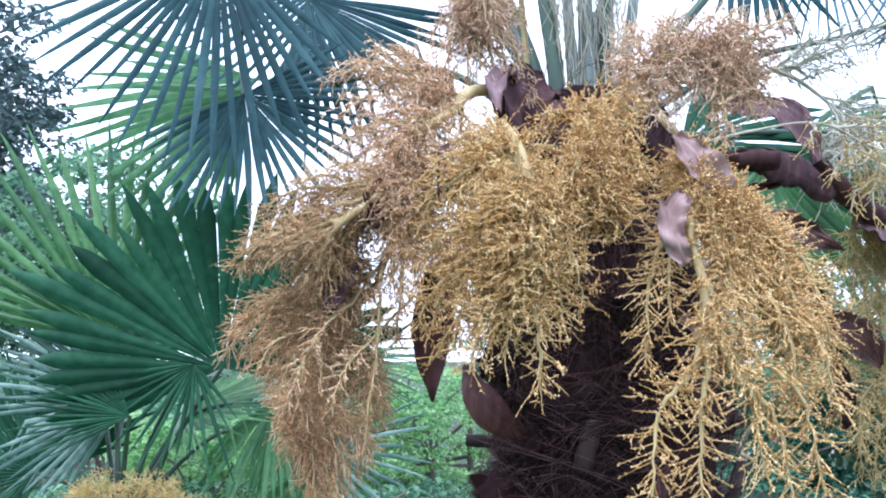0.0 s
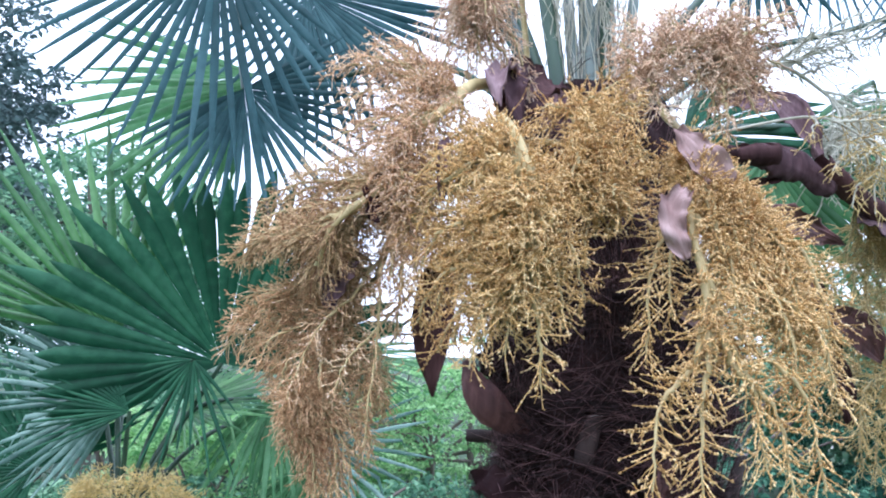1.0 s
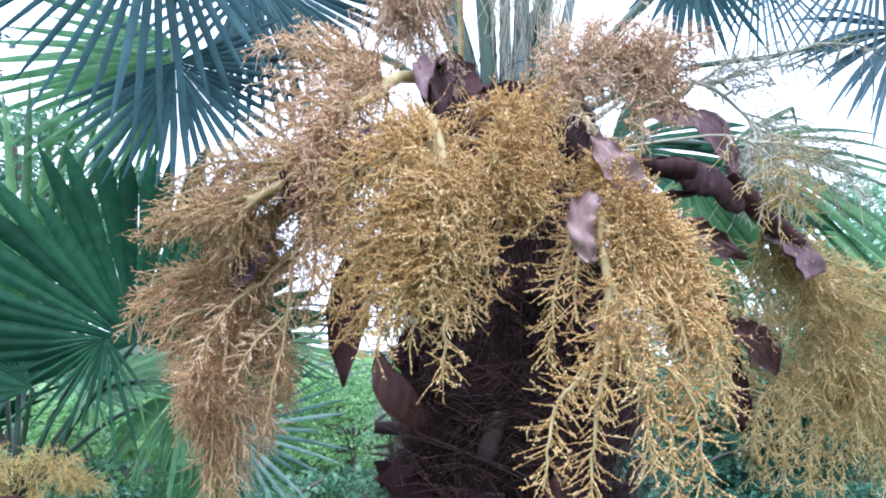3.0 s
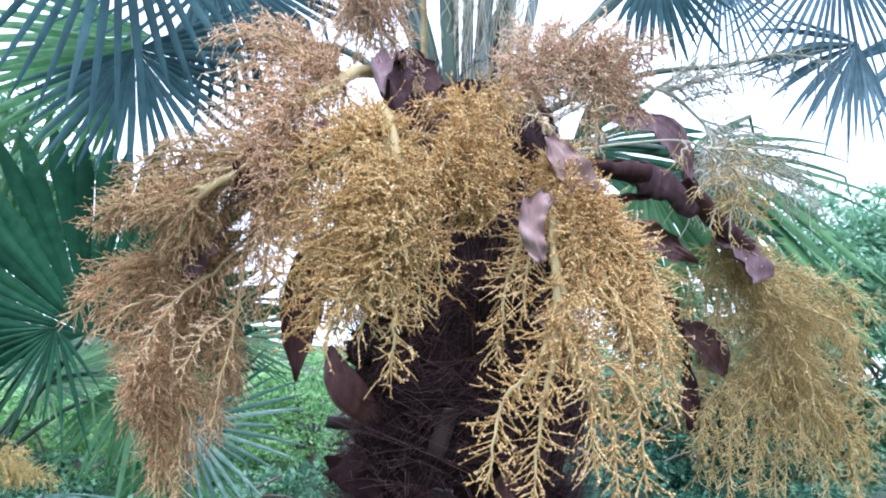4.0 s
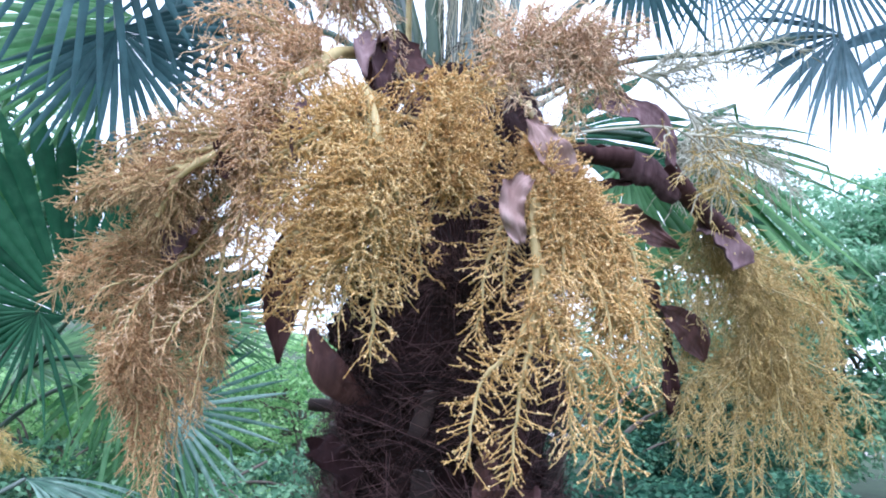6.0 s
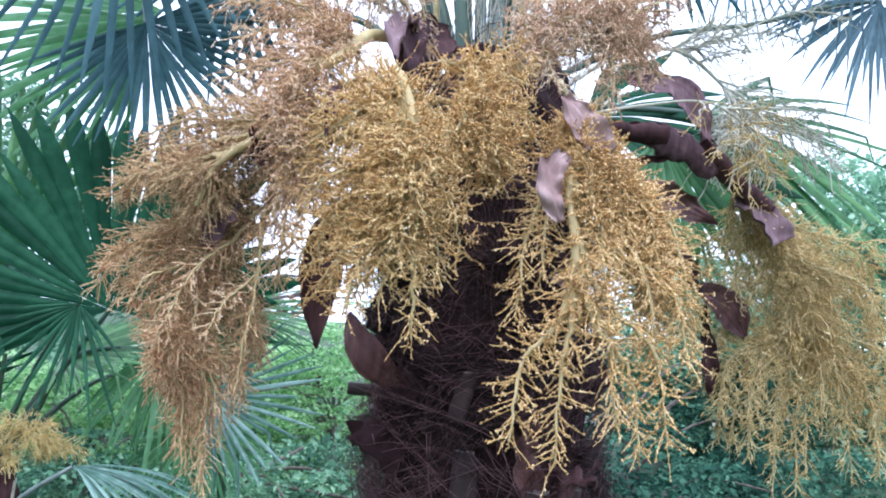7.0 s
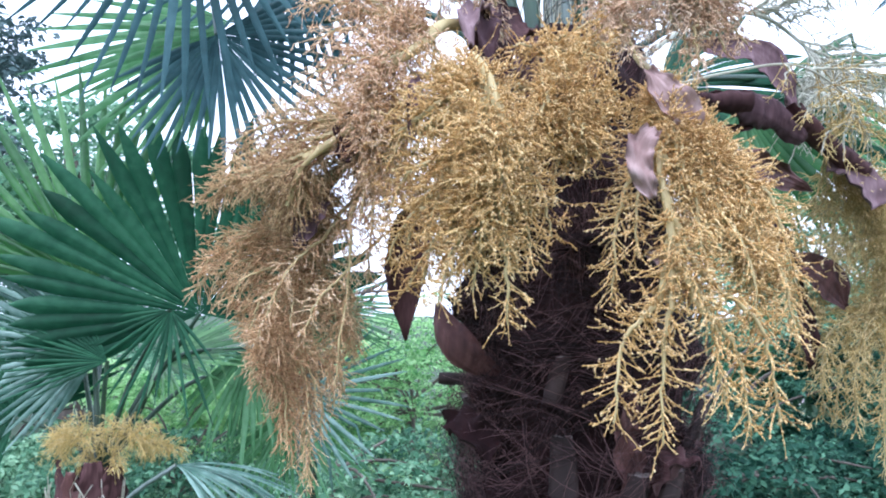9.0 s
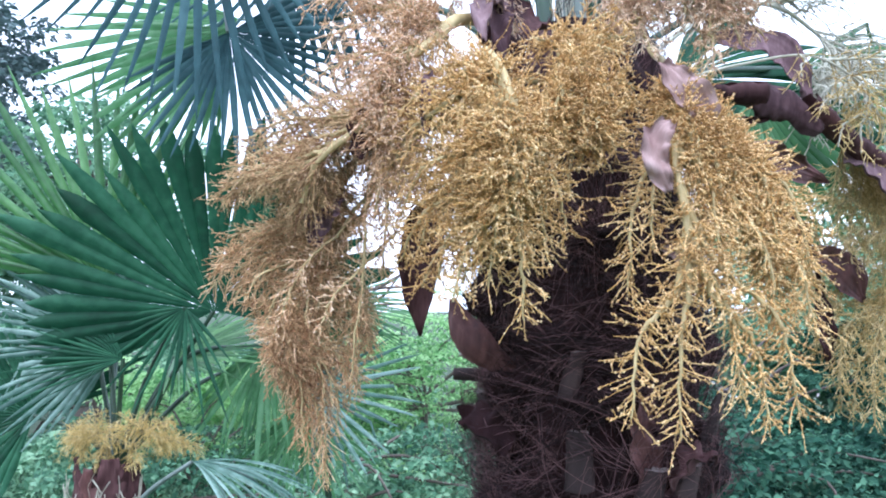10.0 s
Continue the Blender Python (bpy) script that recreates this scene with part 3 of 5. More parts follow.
tagged(mesh_object("fibre", v, f, M_FIBRE, palm, "loose brown hairs on the folds of fibre"), kind="stuff")


def leaf_base(z, a, length, width, lean, seed, turn=0.0):
    """The sawn-off stub of an old leaf stalk: half-round, ridged, with a paler cut face."""
    r = np.random.default_rng(seed)
    out = np.array([math.cos(a), math.sin(a), 0.0])
    side = np.array([-math.sin(a), math.cos(a), 0.0])
    foot = np.array([TX, TY, z]) + out * 0.21
    d = unit(out * lean + np.array([0, 0, 1.0]) + side * turn)
    n, k = 8, 12
    v = np.zeros((n, k, 3))
    up = unit(np.cross(side, d))
    for i in range(n):
        u = i / (n - 1)
        w = width * (1.25 - 0.35 * u) / 2
        for j in range(k):
            t = 2 * math.pi * j / k
            x, y = math.cos(t) * w, math.sin(t) * w * 0.5
            if math.sin(t) > 0:
                y *= 0.55
            v[i, j] = foot + d * length * u + side * x + up * -y + r.normal(size=3) * 0.0012
    q = [(i * k + j, i * k + (j + 1) % k, (i + 1) * k + (j + 1) % k, (i + 1) * k + j) for i in range(n - 1) for j in range(k)]
    ob = mesh_object("leaf_base", v.reshape(-1, 3), q, M_BASE, palm, "sawn-off stub of an old leaf stalk")
    ring = v[-1]
    c = ring.mean(0) + d * 0.001
    inner = c + (ring - c) * 0.55 + d * 0.001
    vv = np.vstack([ring + d * 0.0008, inner])
    qq = [(j, (j + 1) % k, k + (j + 1) % k, k + j) for j in range(k)] + [(k + j, k + j + 1, k + (k - 2 - j), k + (k - 1 - j)) for j in range(0, k // 2 - 1)]
    mesh_object("cut_face", vv, qq, M_CUT, ob, "paler fibrous cut face")


for j, (z, a, ln, w, lean, tu) in enumerate([(1.435, -1.98, 0.08, 0.028, 0.1, 0.3), (1.29, -1.89, 0.095, 0.04, 0.1, 0.0), (1.25, -1.42, 0.08, 0.045, 0.15, 0.25),
                                             (1.27, -1.05, 0.06, 0.04, 0.2, 0.25), (1.69, -1.52, 0.025, 0.022, 0.5, 0.0), (1.1, -1.7, 0.1, 0.045, 0.2, 0.0),
                                             (1.1, -2.3, 0.1, 0.045, 0.2, -0.2), (1.12, -1.1, 0.1, 0.045, 0.25, 0.2), (1.55, -1.1, 0.07, 0.035, 0.2, 0.1),
                                             (1.36, -0.7, 0.09, 0.04, 0.3, 0.2), (1.36, -2.7, 0.08, 0.04, 0.3, -0.2)]):
    leaf_base(z, a, ln, w, lean, 60 + j, tu)


def side_stub():
    line = smooth_line([(0.2, 1.36, 1.452), (0.13, 1.36, 1.456), (0.058, 1.36, 1.459)], 8)
    v, f = tubes(line[None], np.array([[0.014, 0.013, 0.0125, 0.012, 0.012, 0.012, 0.0125, 0.0115]]), 9)
    c = len(v)
    v = np.vstack([v, line[-1:] - (0.0005, 0, 0)])
    f = list(map(tuple, f)) + [(56 + j, 56 + j + 1, 56 + (j + 2) % 9, c) for j in range(0, 8, 2)]
    mesh_object("stub", v, np.array(f), M_BASE, palm, "short dark sawn branch stub")


side_stub()

# leaf stalks of the spear bundle at the top of the crown
for j, (x0, y0, x1, y1, r0) in enumerate([(0.25, 1.3, 0.2, 1.32, 0.014), (0.275, 1.33, 0.262, 1.36, 0.012), (0.3, 1.33, 0.3, 1.36, 0.017), (0.325, 1.33, 0.345, 1.36, 0.014),
                                          (0.29, 1.4, 0.32, 1.42, 0.015), (0.345, 1.36, 0.42, 1.38, 0.012), (0.26, 1.38, 0.235, 1.42, 0.013), (0.35, 1.4, 0.37, 1.45, 0.014)]):
    ln = smooth_line([(x0, y0, 1.9), ((x0 * 0.6 + x1 * 0.4), y0, 2.15), (x1, y1, 2.45), (x1 * 1.3 - x0 * 0.3, y1 + 0.03, 2.85)], 24)
    v, f = tubes(ln[None], np.linspace(r0 * 1.25, r0 * 0.65, 24)[None], 9)
    mesh_object("leaf_stalk", v, f, M_PETIOLE if j % 3 else M_PETDARK, palm, "upright grey-green leaf stalk")

rt = np.random.default_rng(77)
tx = rt.uniform(0.21, 0.38, 90)
ty = 1.31 + rt.uniform(0, 0.05, 90)
thread = np.stack([np.stack([tx + rt.normal(size=90) * 0.004 + k * rt.normal(size=90) * 0.004, ty - 0.01 * k, 2.0 + 0.075 * k + rt.uniform(0, 0.05, 90)], -1) for k in range(6)], 1)
v, f = tubes(thread, np.full((90, 6), 0.0008) * rt.uniform(0.6, 1.8, (90, 1)), 3)
tagged(mesh_object("thread", v, f, M_GREY, palm, "pale dry threads between the leaf stalks"), kind="stuff")

# flower clusters
flower_cluster(palm, "golden flower cluster hanging in front of the trunk",
               [(0.2, 1.25, 1.94), (0.105, 0.98, 1.94), (0.112, 0.87, 1.885), (0.123, 0.84, 1.835), (0.13, 0.85, 1.76), (0.131, 0.87, 1.7)],
               [(0.141, 0.88, 1.567), (0.054, 0.9, 1.59), (0.098, 0.89, 1.607), (0.197, 0.88, 1.676), (0.074, 0.92, 1.65), (0.034, 0.94, 1.686), (0.17, 0.88, 1.639), (0.032, 0.94, 1.619), (0.106, 0.88, 1.706), (0.009, 0.95, 1.762), (0.024, 0.93, 1.828), (0.059, 0.9, 1.876), (0.062, 0.9, 1.727), (0.175, 0.87, 1.724), (0.063, 0.92, 1.814), (0.097, 0.89, 1.839), (0.035, 0.94, 1.785), (0.073, 0.93, 1.779), (0.066, 0.92, 1.613), (0.111, 0.91, 1.637), (0.148, 0.9, 1.675), (0.124, 0.88, 1.75), (0.157, 0.89, 1.704),
                (-0.012, 0.96, 1.786), (-0.018, 0.97, 1.709), (0.006, 0.96, 1.656), (-0.021, 0.96, 1.848), (0.013, 0.95, 1.611), (-0.039, 0.98, 1.764), (-0.018, 0.98, 1.648)],
               M_GOLD, 11, bud_mat=M_BUD, thick=0.0085, fine=0.8, twig=0.046, spacing=0.003, extra=0, inner=1, compound=0.45, bud=1.2, stem=1.4, sag=0.02, wig=0.035, fade=0.3, spread=0.014, hang=0.4, lift=0.35, drop=0.1, alpha=78, loose=22)
flower_cluster(palm, "dense golden flower cluster below the crown",
               [(0.28, 1.25, 1.93), (0.215, 1.0, 1.945), (0.2, 0.93, 1.92), (0.23, 0.92, 1.87), (0.26, 0.92, 1.82)],
               [(0.25, 0.9, 1.79), (0.285, 0.92, 1.83), (0.29, 0.93, 1.87), (0.28, 0.9, 1.91), (0.22, 0.9, 1.945), (0.15, 0.9, 1.93), (0.22, 0.88, 1.79), (0.19, 0.87, 1.84),
                (0.29, 0.95, 1.95), (0.16, 0.88, 1.8), (0.27, 0.93, 1.98),
                (0.205, 0.9, 1.768), (0.181, 0.89, 1.786), (0.219, 0.9, 1.803), (0.163, 0.88, 1.82), (0.26, 0.92, 1.799), (0.151, 0.88, 1.782), (0.223, 0.89, 1.835), (0.2, 0.9, 1.738)],
               M_GOLD, 12, bud_mat=M_BUD, fine=0.85, twig=0.044, spacing=0.0033, extra=1, inner=0, compound=0.85, sag=0.02, wig=0.04, bud=1.3, spread=0.014, alpha=80, loose=24)
flower_cluster(palm, "golden flower cluster with feathery hanging tips",
               [(0.4, 1.2, 2.03), (0.376, 1.1, 1.985), (0.369, 1.0, 1.915), (0.34, 0.9, 1.772), (0.342, 0.87, 1.682), (0.351, 0.87, 1.6)],
               [(0.265, 0.86, 1.451), (0.323, 0.86, 1.425), (0.395, 0.85, 1.475), (0.425, 0.85, 1.445), (0.462, 0.85, 1.455), (0.5, 0.88, 1.555), (0.5, 0.88, 1.62), (0.275, 0.9, 1.6),
                (0.45, 0.87, 1.56), (0.38, 0.86, 1.62), (0.46, 0.88, 1.65), (0.305, 0.89, 1.655), (0.43, 0.9, 1.72), (0.39, 0.9, 1.78),
                (0.36, 0.9, 1.81), (0.41, 0.88, 1.67), (0.45, 0.9, 1.7), (0.505, 1.0, 1.67), (0.46, 1.0, 1.75)],
               M_GOLD, 13, fill=[((0.45, 0.92, 1.64), (0.06, 0.035, 0.09), 15), ((0.385, 0.885, 1.72), (0.04, 0.015, 0.06), 8)], bud_mat=M_BUD, fine=0.8, twig=0.042, extra=0, inner=0, s0=0.4, compound=0.16, bud=1.5, stem=1.4, hang=0.75, lift=0.1, drop=0.2, sag=0.03, wig=0.018, fade=0.2, alpha=72, loose=13, spread=0.012, spacing=0.0025)
flower_cluster(palm, "tan flower cluster arching out of the crown",
               [(0.2, 1.27, 2.1), (0.071, 1.05, 2.021), (0.032, 0.99, 1.967), (-0.017, 0.98, 1.925), (-0.05, 1.0, 1.87)],
               [(-0.1, 1.02, 1.95), (-0.13, 1.03, 1.99), (-0.08, 1.0, 2.04), (-0.124, 1.03, 2.058), (-0.089, 1.03, 2.077), (-0.048, 1.03, 2.075), (-0.151, 1.03, 2.04), (-0.068, 1.03, 2.03), (-0.144, 1.03, 1.927), (-0.04, 1.0, 1.82), (-0.02, 0.98, 1.76), (0.0, 0.98, 1.85), (-0.09, 1.03, 1.88), (-0.07, 1.02, 1.78),
                (0.02, 0.97, 1.72), (-0.03, 1.0, 1.99), (-0.13, 1.05, 1.9), (-0.06, 1.05, 1.72), (-0.04, 1.0, 1.68), (-0.05, 1.06, 1.63), (0.03, 1.0, 1.9), (0.045, 1.02, 1.94), (0.0, 1.0, 1.95), (0.06, 1.0, 1.97)],
               M_TAN, 14, fill=[((-0.048, 0.967, 1.889), (0.05, 0.015, 0.05), 8), ((-0.023, 0.985, 1.798), (0.045, 0.025, 0.13), 18)], bud_mat=M_BUFF, thick=0.0115, fine=0.75, twig=0.052, extra=0, inner=0, bud=0.8, compound=0.6, spacing=0.0029)
flower_cluster(palm, "rusty tan flower cluster on a green arching stalk",
               [(0.18, 1.28, 2.0), (0.002, 1.023, 1.884), (-0.049, 0.986, 1.854), (-0.089, 0.986, 1.827), (-0.136, 0.986, 1.787), (-0.161, 1.005, 1.733)],
               [(-0.292, 1.08, 1.786), (-0.27, 1.08, 1.84), (-0.22, 1.06, 1.87), (-0.15, 1.05, 1.9), (-0.3, 1.08, 1.745), (-0.2, 1.05, 1.75), (-0.25, 1.07, 1.76), (-0.12, 1.1, 1.72),
                (-0.17, 1.1, 1.68), (-0.06, 1.08, 1.76), (-0.107, 1.09, 1.782), (-0.123, 1.09, 1.742), (-0.095, 1.09, 1.808), (-0.144, 1.09, 1.719),
                (-0.311, 1.08, 1.753), (-0.239, 1.09, 1.759), (-0.204, 1.12, 1.741), (-0.154, 1.14, 1.713), (-0.126, 1.14, 1.761), (-0.125, 1.15, 1.672), (-0.089, 1.15, 1.694), (-0.203, 1.14, 1.7)],
               M_RUST_SHADE, 15, bud_mat=M_TAN, fine=0.72, spacing=0.0034, twig=0.05, extra=1, inner=0, sag=0.1, wig=0.035, bud=0.4, compound=0.55, thick=0.0085)
# the darker rusty buds are shadowed specks put into the colour
flower_cluster(palm, "long tan flower cluster hanging beside the trunk",
               [(0.18, 1.3, 1.95), (-0.004, 1.14, 1.87), (-0.06, 1.1, 1.79), (-0.09, 1.1, 1.72), (-0.135, 1.1, 1.683), (-0.19, 1.09, 1.6), (-0.206, 1.08, 1.56)],
               [(-0.31, 1.09, 1.644), (-0.316, 1.09, 1.614), (-0.289, 1.09, 1.67), (-0.278, 1.09, 1.605), (-0.256, 1.09, 1.588), (-0.245, 1.09, 1.567), (-0.241, 1.09, 1.541), (-0.228, 1.09, 1.49), (-0.214, 1.09, 1.456), (-0.194, 1.09, 1.423), (-0.179, 1.09, 1.381), (-0.161, 1.09, 1.348), (-0.135, 1.09, 1.321), (-0.144, 1.09, 1.356), (-0.117, 1.09, 1.393), (-0.099, 1.09, 1.439), (-0.084, 1.09, 1.473), (-0.073, 1.09, 1.532), (-0.1, 1.09, 1.549), (-0.159, 1.09, 1.456), (-0.133, 1.09, 1.423), (-0.186, 1.09, 1.507), (-0.151, 1.09, 1.507), (-0.221, 1.09, 1.575), (-0.203, 1.09, 1.541), (-0.135, 1.09, 1.575), (-0.231, 1.09, 1.627), (-0.188, 1.09, 1.61)],
               M_TAN, 16, fill=[((-0.265, 1.08, 1.685), (0.03, 0.015, 0.03), 6), ((-0.08, 1.1, 1.54), (0.02, 0.01, 0.09), 7), ((-0.18, 1.12, 1.66), (0.05, 0.01, 0.02), 4)], bud_mat=M_RUST_SHADE, fine=0.68, stem=0.75, twig=0.044, extra=1, inner=0, s0=0.5, hang=0.65, bud=0.45, compound=0.52, drop=0.06, sag=0.08, wig=0.035, spread=0.015, spacing=0.0036)
flower_cluster(palm, "tan flower cluster drooping from the top of the crown",
               [(0.2, 1.42, 2.05), (0.16, 1.32, 2.4), (0.1, 1.12, 2.37), (0.07, 1.05, 2.26), (0.06, 1.04, 2.16)],
               [(0.031, 1.05, 2.076), (0.121, 1.08, 2.061), (0.155, 1.1, 2.02), (-0.005, 1.08, 2.118), (0.07, 1.05, 2.06), (0.1, 1.05, 2.12), (0.04, 1.05, 2.2), (0.14, 1.07, 2.15), (0.0, 1.07, 2.2), (0.1, 1.06, 2.035), (0.14, 1.08, 1.99), (0.055, 1.05, 2.03), (0.02, 1.06, 2.05)],
               M_BUFF, 17, bud_mat=M_BUFF, fine=0.85, twig=0.046, extra=0, inner=1, compound=0.6)
flower_cluster(palm, "bushy tan flower cluster reaching out of the crown",
               [(0.3, 1.27, 2.03), (0.301, 1.05, 2.002), (0.323, 1.0, 2.035), (0.37, 0.985, 2.055), (0.42, 0.98, 2.05)],
               [(0.515, 1.0, 2.061), (0.49, 1.0, 2.1), (0.45, 0.98, 2.12), (0.436, 0.98, 1.98), (0.367, 1.0, 2.11), (0.3, 1.05, 2.13), (0.4, 0.97, 1.975), (0.49, 1.0, 2.01), (0.33, 0.98, 1.97),
                (0.28, 1.0, 2.01), (0.42, 0.97, 2.08), (0.46, 0.97, 2.03), (0.36, 0.97, 2.04), (0.4, 0.96, 1.94), (0.46, 0.97, 1.95), (0.33, 0.96, 1.94), (0.5, 0.99, 1.97), (0.27, 1.0, 2.07), (0.33, 0.98, 2.0), (0.37, 0.97, 1.99), (0.36, 0.98, 2.08), (0.42, 0.97, 2.02)],
               M_BUFF, 18, bud_mat=M_BUFF, fine=0.9, twig=0.044, spacing=0.0033, extra=1, inner=0, lift=0.1, compound=0.9, sag=0.1, alpha=75, loose=20)
flower_cluster(palm, "sparse faded grey-green flower cluster",
               [(0.42, 1.38, 2.06), (0.6, 1.45, 2.2), (0.75, 1.5, 2.24), (0.87, 1.55, 2.2), (0.946, 1.55, 2.113)],
               [(1.125, 1.55, 2.064), (1.107, 1.6, 2.341), (0.81, 1.5, 1.99), (1.0, 1.55, 2.0), (1.05, 1.55, 2.15), (0.95, 1.55, 2.28), (0.9, 1.5, 2.05), (0.85, 1.5, 2.28), (1.1, 1.55, 2.0), (0.86, 1.46, 2.02)],
               M_GREY, 19, twig=0.09, extra=1, inner=0, compound=0.5, bud=0.3, stalk_mat=M_GREY, fine=1.5, wig=0.03, spacing=0.011, s0=0.45, spread=0.06, alpha=50)
flower_cluster(palm, "large olive-yellow flower cluster hanging from a sheathed arm",
               [(0.45, 1.36, 1.97), (0.56, 1.3, 1.972), (0.643, 1.3, 1.959), (0.765, 1.35, 1.93), (0.863, 1.4, 1.876), (0.94, 1.43, 1.81), (1.03, 1.48, 1.72), (1.08, 1.51, 1.61)],
               [(1.133, 1.506, 1.376), (1.243, 1.506, 1.623), (0.864, 1.506, 1.363), (1.244, 1.506, 1.346), (0.818, 1.506, 1.494), (1.182, 1.506, 1.759), (1.213, 1.506, 1.494), (1.054, 1.484, 1.314),
                (0.98, 1.484, 1.346), (1.16, 1.484, 1.314), (0.948, 1.506, 1.494), (1.054, 1.506, 1.547), (1.001, 1.506, 1.621), (1.118, 1.506, 1.653), (1.235, 1.484, 1.706), (1.076, 1.484, 1.441),
                (1.266, 1.506, 1.409), (0.798, 1.45, 1.665), (0.777, 1.45, 1.543), (0.833, 1.45, 1.429), (0.9, 1.46, 1.6), (0.9, 1.45, 1.362), (1.173, 1.45, 1.746), (1.201, 1.45, 1.647)],
               M_OLIVE, 20, fine=0.9, stem=0.62, compound=0.85, twig=0.062, extra=1, bud=0.6, s0=0.5, spacing=0.0064, hang=0.85, drop=0.14, spread=0.03, lift=0.02, sag=0.15)

flower_cluster(palm, "thin olive flower cluster drooping over the sheathed arm",
               [(0.45, 1.3, 2.0), (0.6, 1.31, 2.04), (0.72, 1.29, 2.05), (0.8, 1.28, 2.0), (0.82, 1.27, 1.95)],
               [(0.714, 1.25, 1.93), (0.75, 1.26, 1.87), (0.79, 1.26, 1.86), (0.85, 1.27, 1.88), (0.88, 1.28, 1.95), (0.9, 1.3, 2.03), (0.69, 1.26, 2.0), (0.76, 1.25, 1.96), (0.82, 1.28, 1.9)],
               M_OLIVE, 22, twig=0.05, extra=0, inner=0, compound=0.55, bud=0.5, s0=0.45, spacing=0.006, fine=1.1, hang=0.6, sag=0.15, thick=0.0032, stalk_mat=M_GREY)
# tan flowers given the rusty colour so that they look shaded
flower_cluster(palm, "tan flower cluster behind the golden ones, coloured darker as if shaded",
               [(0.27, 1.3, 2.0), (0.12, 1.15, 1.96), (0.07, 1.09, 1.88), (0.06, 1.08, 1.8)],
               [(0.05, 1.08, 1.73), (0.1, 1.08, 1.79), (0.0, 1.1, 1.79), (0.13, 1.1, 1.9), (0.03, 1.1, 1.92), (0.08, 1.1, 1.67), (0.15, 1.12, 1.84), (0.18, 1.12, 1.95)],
               M_RUST_SHADE, 21, twig=0.045, extra=1, inner=0, bud=0.25, spacing=0.006)

tagged(flower_branch([(-0.053, 1.05, 1.803), (-0.074, 1.05, 1.743), (-0.075, 1.04, 1.648), (-0.084, 1.04, 1.571), (-0.094, 1.04, 1.477)], 0.036, 0.3, M_TAN, palm, 991, spacing=0.005, thick=0.0036, fine=0.8, bud=0.4, sag=0.1, start=0.2), label="olive flower branch hanging straight down")

tagged(flower_branch([(-0.06, 1.08, 1.78), (-0.111, 1.05, 1.698), (-0.149, 1.03, 1.658), (-0.18, 1.02, 1.603), (-0.2, 1.02, 1.545)], 0.042, 0.25, M_TAN, palm, 992, spacing=0.003, thick=0.0036, bud=0.6, sag=0.0, start=0.15, fine=0.8, wig=0.03, bud_mat=M_BUFF), label="pale feathery branch across the long flower cluster")
tagged(flower_branch([(-0.03, 1.08, 1.7), (-0.086, 1.05, 1.636), (-0.118, 1.03, 1.6), (-0.14, 1.02, 1.54)], 0.036, 0.25, M_TAN, palm, 993, spacing=0.0035, thick=0.0026, bud=0.6, sag=0.0, start=0.15, fine=0.8, wig=0.03, bud_mat=M_BUFF), label="pale thin branch across the long flower cluster")

# bracts: papery sheaths of the flower stalks
bract(palm, [(0.335, 0.925, 1.91), (0.353, 0.915, 1.878), (0.38, 0.915, 1.845), (0.394, 0.925, 1.815)], [0.012, 0.045, 0.048, 0.014], M_PINK, (-0.2, -1, 0.3), 0.55, "pale pinkish papery sheath", wave=0.005, seed=1)
bract(palm, [(0.325, 0.868, 1.812), (0.306, 0.86, 1.79), (0.302, 0.855, 1.758), (0.316, 0.855, 1.722)], [0.016, 0.036, 0.031, 0.012], M_PINK, (-0.3, -1, 0.2), 0.8, "pale pinkish crumpled papery sheath", wave=0.009, seed=2)
bract(palm, [(0.15, 1.09, 2.05), (0.115, 1.05, 2.045), (0.1, 1.02, 2.015), (0.1, 1.0, 1.97)], [0.012, 0.026, 0.038, 0.026, 0.004], M_MAUVE, (-0.3, -1, 0.4), 0.9, "torn purplish papery sheath", wave=0.007, seed=3)
bract(palm, [(0.16, 1.1, 2.06), (0.135, 1.07, 2.035), (0.125, 1.05, 2.0), (0.135, 1.04, 1.95)], [0.02, 0.034, 0.04, 0.016], M_BRACT, (0.2, -1, 0.3), 0.9, "torn brown papery sheath", wave=0.007, seed=24)
bract(palm, [(0.21, 1.2, 2.08), (0.16, 1.14, 2.05), (0.14, 1.11, 2.0), (0.14, 1.1, 1.94)], [0.07, 0.1, 0.09, 0.03], M_DARKBRACT, (0, -1, 0.3), 0.7, "dark brown sheath", seed=4)
bract(palm, [(0.07, 1.3, 1.8), (0.015, 1.31, 1.74), (0.0, 1.32, 1.66), (-0.004, 1.33, 1.6), (-0.004, 1.335, 1.53)], [0.04, 0.075, 0.085, 0.055, 0.004], M_DARKBRACT, (-0.2, -1, 0), 0.8, "dark pointed hanging sheath", seed=5, ragged=0.3, wave=0.003)
bract(palm, [(0.2, 1.3, 1.44), (0.147, 1.24, 1.481), (0.116, 1.21, 1.503), (0.09, 1.2, 1.528), (0.069, 1.215, 1.56), (0.054, 1.24, 1.599)], [0.028, 0.032, 0.04, 0.05, 0.058, 0.06, 0.054, 0.038, 0.008], M_REDBRACT, (0.05, 1, 0.05), 0.6, "boat-shaped reddish brown sheath", seed=6, ragged=0.15, wave=0.002)
bract(palm, [(0.42, 1.36, 1.965), (0.52, 1.3, 1.962), (0.565, 1.28, 1.956), (0.63, 1.28, 1.956)], [0.034, 0.04, 0.042, 0.044], M_DARKBRACT, (0, -0.2, 1), 1.9, "dark brown tubular sheath round the arm", seed=7)
